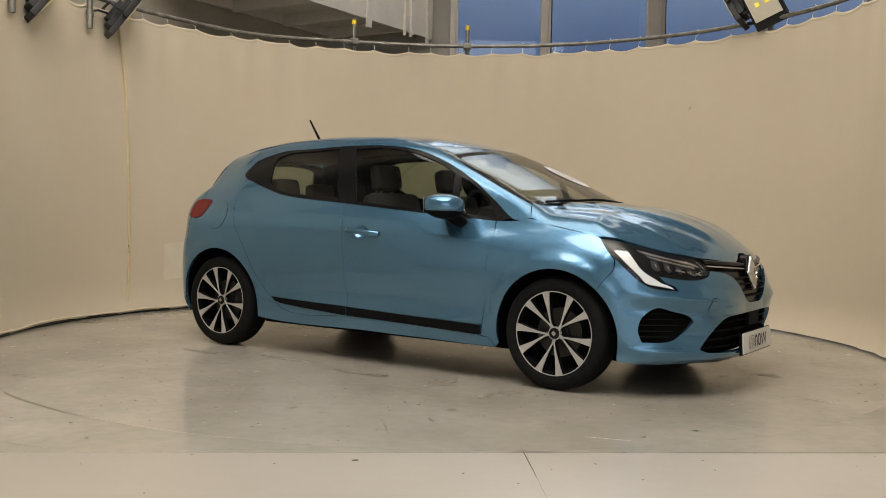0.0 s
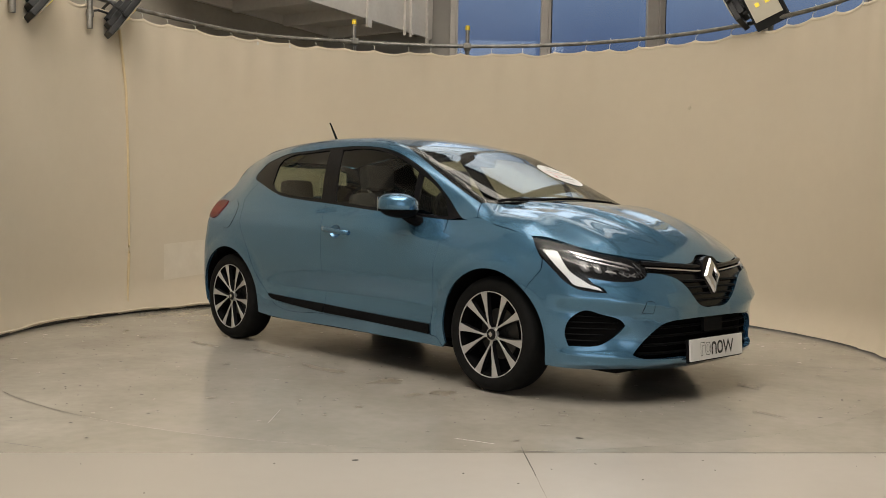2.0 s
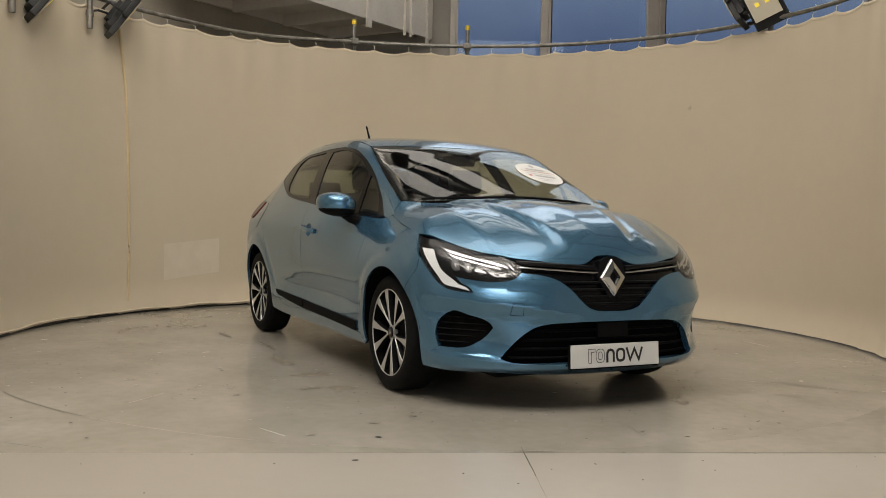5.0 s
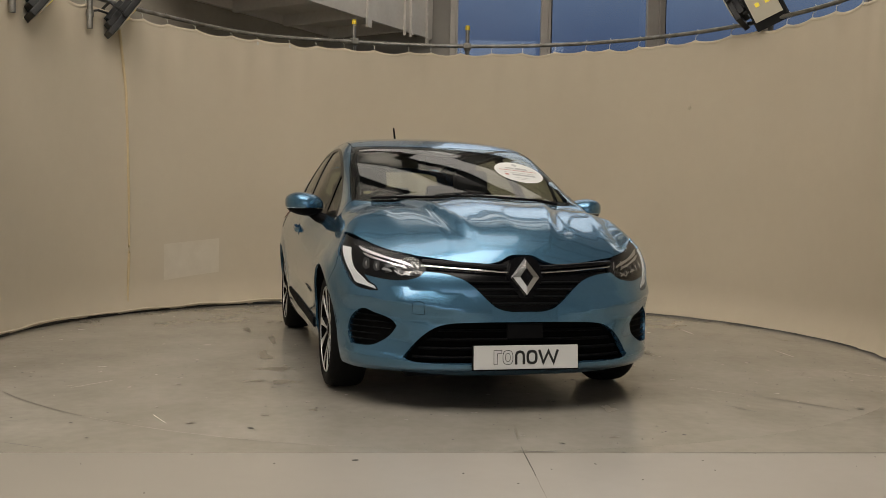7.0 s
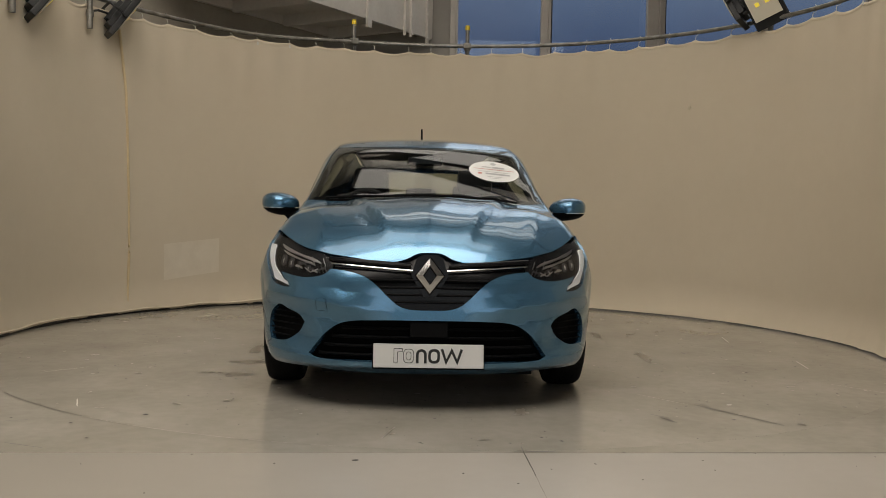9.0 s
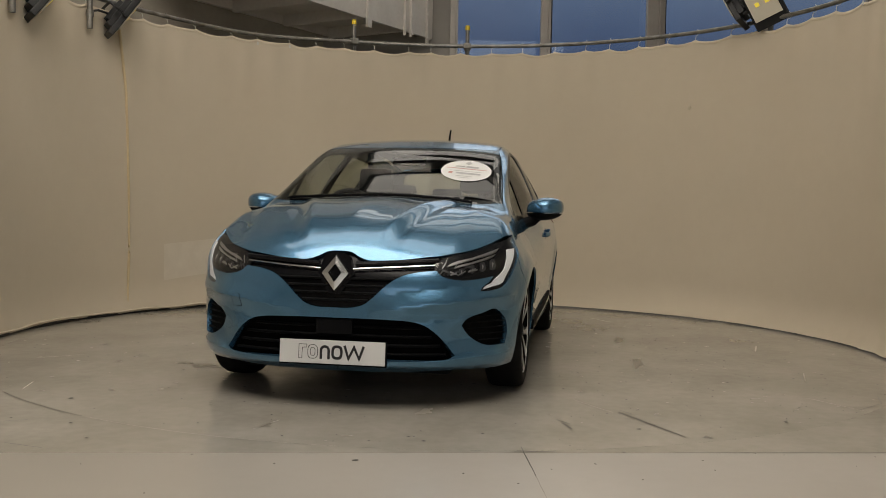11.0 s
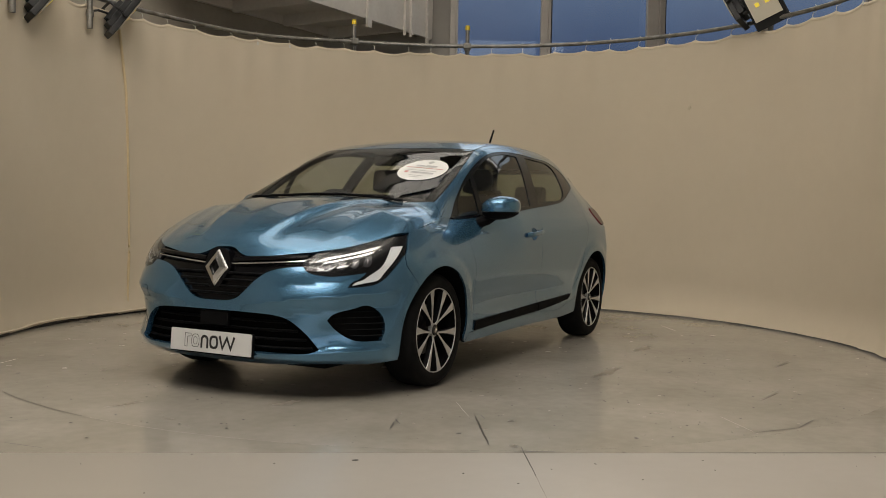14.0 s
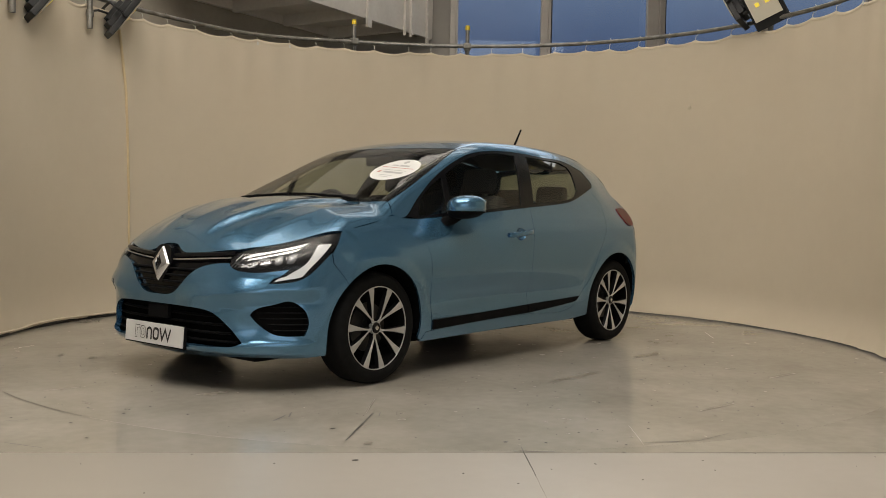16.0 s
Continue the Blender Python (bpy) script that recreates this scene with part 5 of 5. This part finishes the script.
# wheels
def wheel_meshes():
    ty = [(0.222, -0.085), (0.236, -0.094), (0.266, -0.099), (0.292, -0.090), (0.303, -0.072), (0.3075, -0.045), (0.308, 0.0), (0.3075, 0.045), (0.303, 0.072), (0.292, 0.090), (0.266, 0.099), (0.236, 0.094), (0.222, 0.085)]
    ri = [(0.221, 0.088), (0.231, 0.090), (0.229, 0.080), (0.215, 0.072), (0.205, 0.03), (0.202, -0.085)]
    lip = [(0.2295, 0.0905), (0.2285, 0.0925), (0.2245, 0.0922), (0.2235, 0.088)]
    back = [(0.202, 0.0), (0.10, 0.012), (0.0005, 0.012)]
    disc_p = [(0.135, 0.0), (0.135, 0.012), (0.06, 0.014), (0.06, 0.03), (0.0005, 0.03)]
    # spoke: tapered, wider to the rim, chamfered face
    spokes = []
    for way in (-1, 1):
        bm = bmesh.new()
        rows = []
        for r, c, w, y in ((0.030, 0.0035, 0.0065, 0.070), (0.056, 0.0045, 0.0055, 0.076), (0.075, 0.0118, 0.0058, 0.078), (0.105, 0.0232, 0.0076, 0.081), (0.140, 0.0368, 0.0112, 0.084), (0.175, 0.0500, 0.0165, 0.087), (0.204, 0.0612, 0.0222, 0.0885), (0.2245, 0.0680, 0.0262, 0.089)):
            c *= way
            rows.append([bm.verts.new(v) for v in ((r, y - 0.030, c - w - 0.003), (r, y - 0.003, c - w), (r, y, c - w + 0.0015), (r, y, c + w - 0.0015), (r, y - 0.003, c + w), (r, y - 0.030, c + w + 0.003))])
        for a, b in zip(rows, rows[1:]):
            for k in range(5):
                bm.faces.new((a[k], a[k + 1], b[k + 1], b[k])).material_index = 1 if k in (0, 4) else 0
        spokes.append(bm)
    return ty, ri, lip, back, disc_p, spokes


ty, ri, lip, back, disc_p, spoke_bm = wheel_meshes()
master = {}


def wheel(x, s):
    hub = part("wheel", rod((0, 0.055, 0), (0, 0.077, 0), 0.036, seg=24), ALLOY, car, "black and silver alloy wheel", smooth=True)
    hub.matrix_local = pose(x, s * 0.757, HUB_Z, 0, 0, 0 if s > 0 else 180)
    if not master:
        for nm, pr, mt in (("tyre", ty, RUBBER), ("rim", ri, LINER), ("rim_lip", lip, ALLOY), ("wheel_back", back, LINER), ("brake_disc", disc_p, DISCMETAL)):
            v, f = lathe(pr, 64)
            ob = mesh_object(nm, v, f, mt, hub, {"tyre": "black rubber tyre", "rim_lip": "bright machined rim edge"}.get(nm, ""), sharp=50)
            bm = bmesh.new()
            bm.from_mesh(ob.data)
            bmesh.ops.recalc_face_normals(bm, faces=bm.faces)
            bm.to_mesh(ob.data)
            bm.free()
            ob.data.polygons.foreach_set("use_smooth", [True] * len(ob.data.polygons))
            master[nm] = (ob.data, mt)
        for key, sbm in zip((-1, 1), spoke_bm):
            ob = part("spoke", sbm, ALLOY, hub, smooth=True, sharp=25)
            master[key] = ob.data
            ob.data.materials.append(ALLOYBLACK)
            bpy.data.objects.remove(ob)
        cap = part("hub_cap", rod((0, 0.076, 0), (0, 0.083, 0), 0.031, seg=24, r2=0.028), ALLOYBLACK, hub)
        rg = part("cap_badge", box(0.022, 0.003, 0.022, pose(0, 0.0845, 0, 0, 45, 0), 0.001), CHROME, hub)
        master["hub_cap"], master["cap_badge"] = (cap.data, 0), (rg.data, 0)
    else:
        for nm in ("tyre", "rim", "rim_lip", "wheel_back", "brake_disc", "hub_cap", "cap_badge"):
            ob = new(nm, master[nm][0])
            ob.parent = hub
    for k in range(5):
        for d in (-1, 1):
            ob = tagged(new("spoke", master[d]), "machined silver spoke")
            ob.parent = hub
            ob.matrix_local = pose(0, 0, 0, 0, 72 * k + 12, 0)
    for k in range(5):
        a = radians(72 * k + 24)
        ob = new("wheel_nut", nut_mesh)
        ob.parent = hub
        ob.location = (0.050 * math.cos(a + 0.63), 0.062, 0.050 * math.sin(a + 0.63))


nb = rod((0, -0.008, 0), (0, 0.008, 0), 0.008, seg=6)
nut_mesh = bpy.data.meshes.new("wheel_nut")
nb.to_mesh(nut_mesh)
nb.free()
nut_mesh.materials.append(DISCMETAL)
for x in (AXLE, -AXLE):
    for s in (-1, 1):
        wheel(x, s)


# dark inner shell, floor pan
def inner_shell():
    xs = np.linspace(-1.80, 1.97, 60)
    verts, faces = [], []
    n = 40
    for x in xs:
        a = np.linspace(0, 2 * np.pi, n, endpoint=False)
        d = np.stack([np.zeros(n), np.cos(a), np.sin(a)], 1)
        o = np.array((x, 0, 0.58)) + d * 1.5
        p = strike(o, -d, 1.5, 120)
        p = np.where(np.isnan(p), np.array((x, 0, 0.58)), p)
        p = p - d * 0.03
        if x < 1.0:
            p[:, 2] = np.clip(p[:, 2], 0.20, 0.90)
        else:
            p[:, 2] = np.clip(p[:, 2], 0.20, 2)
        verts += list(p)
    for i in range(len(xs) - 1):
        for k in range(n):
            f = (i * n + k, (i + 1) * n + k, (i + 1) * n + (k + 1) % n, i * n + (k + 1) % n)
            c = np.mean([verts[j] for j in f], 0)
            if any((c[0] - ax) ** 2 + (c[2] - 0.30) ** 2 < 0.41 ** 2 for ax in (AXLE, -AXLE)) and abs(c[1]) > 0.45:
                continue
            if -1.6 < c[0] < 0.95 and c[2] > 0.86:
                continue
            faces.append(f)
    faces.append(tuple(range(n)))
    faces.append(tuple((len(xs) - 1) * n + k for k in range(n)))
    mesh_object("floor_pan", verts, faces, LINER, car, "dark underbody")


inner_shell()
part("underbody", box(2.1, 1.3, 0.05, pose(0, 0, 0.19), 0.01), LINER, car)
part("engine_tray", box(0.75, 1.05, 0.04, pose(1.50, 0, 0.165), 0.01), BLACKPLASTIC, car)

# cabin
def seat(x, y, w, back_h, name="seat"):
    bm = box(0.50, w, 0.16, pose(x, y, 0.52), 0.05)
    ob = part(name, bm, CLOTH, car, "dark grey cloth seat", smooth=True, sharp=50)
    part("backrest", box(0.13, w, back_h, pose(x - 0.30, y, 0.55 + back_h / 2, 0, -17, 0), 0.055), CLOTH, ob, smooth=True, sharp=50)
    return ob


def headrest(par, x, y, z, w=0.25):
    ob = part("headrest", box(0.10, w, 0.17, pose(x, y, z, 0, -10, 0), 0.045), CLOTH, par, smooth=True, sharp=50)
    for d in (-0.06, 0.06):
        part("headrest_post", rod((x - 0.0, y + d, z - 0.06), (x + 0.02, y + d, z - 0.17), 0.007), CHROME, par)


for y in (-0.37, 0.37):
    st = seat(0.18, y, 0.50, 0.52)
    headrest(st, -0.23, y, 1.165)
bench = seat(-0.72, 0, 1.15, 0.46, "rear_bench")
for y in (-0.38, 0, 0.38):
    headrest(bench, -1.14, y, 1.075 if y else 1.05)
dash = part("dashboard", box(0.42, 1.32, 0.26, pose(0.86, 0, 0.845, 0, 6, 0), 0.06), DASH, car, "dark dashboard", smooth=True, sharp=50)
ringp = [Vector((0.0, 0.175 * math.cos(a), 0.175 * math.sin(a))) for a in [2 * math.pi * k / 36 for k in range(36)]]
sw = part("steering_wheel", sweep(ringp, 0.016, seg=8, closed=True, up=(1, 0, 0)), DASH, car, "black steering wheel", smooth=True)
sw.matrix_local = pose(0.55, -0.37, 0.915, 0, -24, 0)
bm = box(0.04, 0.30, 0.035, Matrix(), 0.01)
box(0.05, 0.11, 0.10, pose(0.01, 0, 0), 0.02, bm)
box(0.03, 0.035, 0.16, pose(0, 0, -0.08), 0.01, bm)
part("wheel_spokes", bm, DASH, sw)
part("rear_view_mirror", box(0.03, 0.22, 0.06, pose(0.40, 0, 1.275), 0.012), GLOSSBLACK, car, "interior mirror")
part("parcel_shelf", box(0.42, 1.05, 0.02, pose(-1.42, 0, 0.93), 0.004), DASH, car)


def motions():
    """The deck and the car on it turn together at a steady pace."""
    rows, deck = [], []
    for k in range(33):
        t = k * 0.5
        spin = Matrix.Rotation(radians(turn_at(t)), 4, "Z")
        deck.append((t, spin))
        rows.append((t, spin @ pose(0.114, -0.149, 0.0)))
    walk(turntable, deck)
    walk(car, rows)


motions()
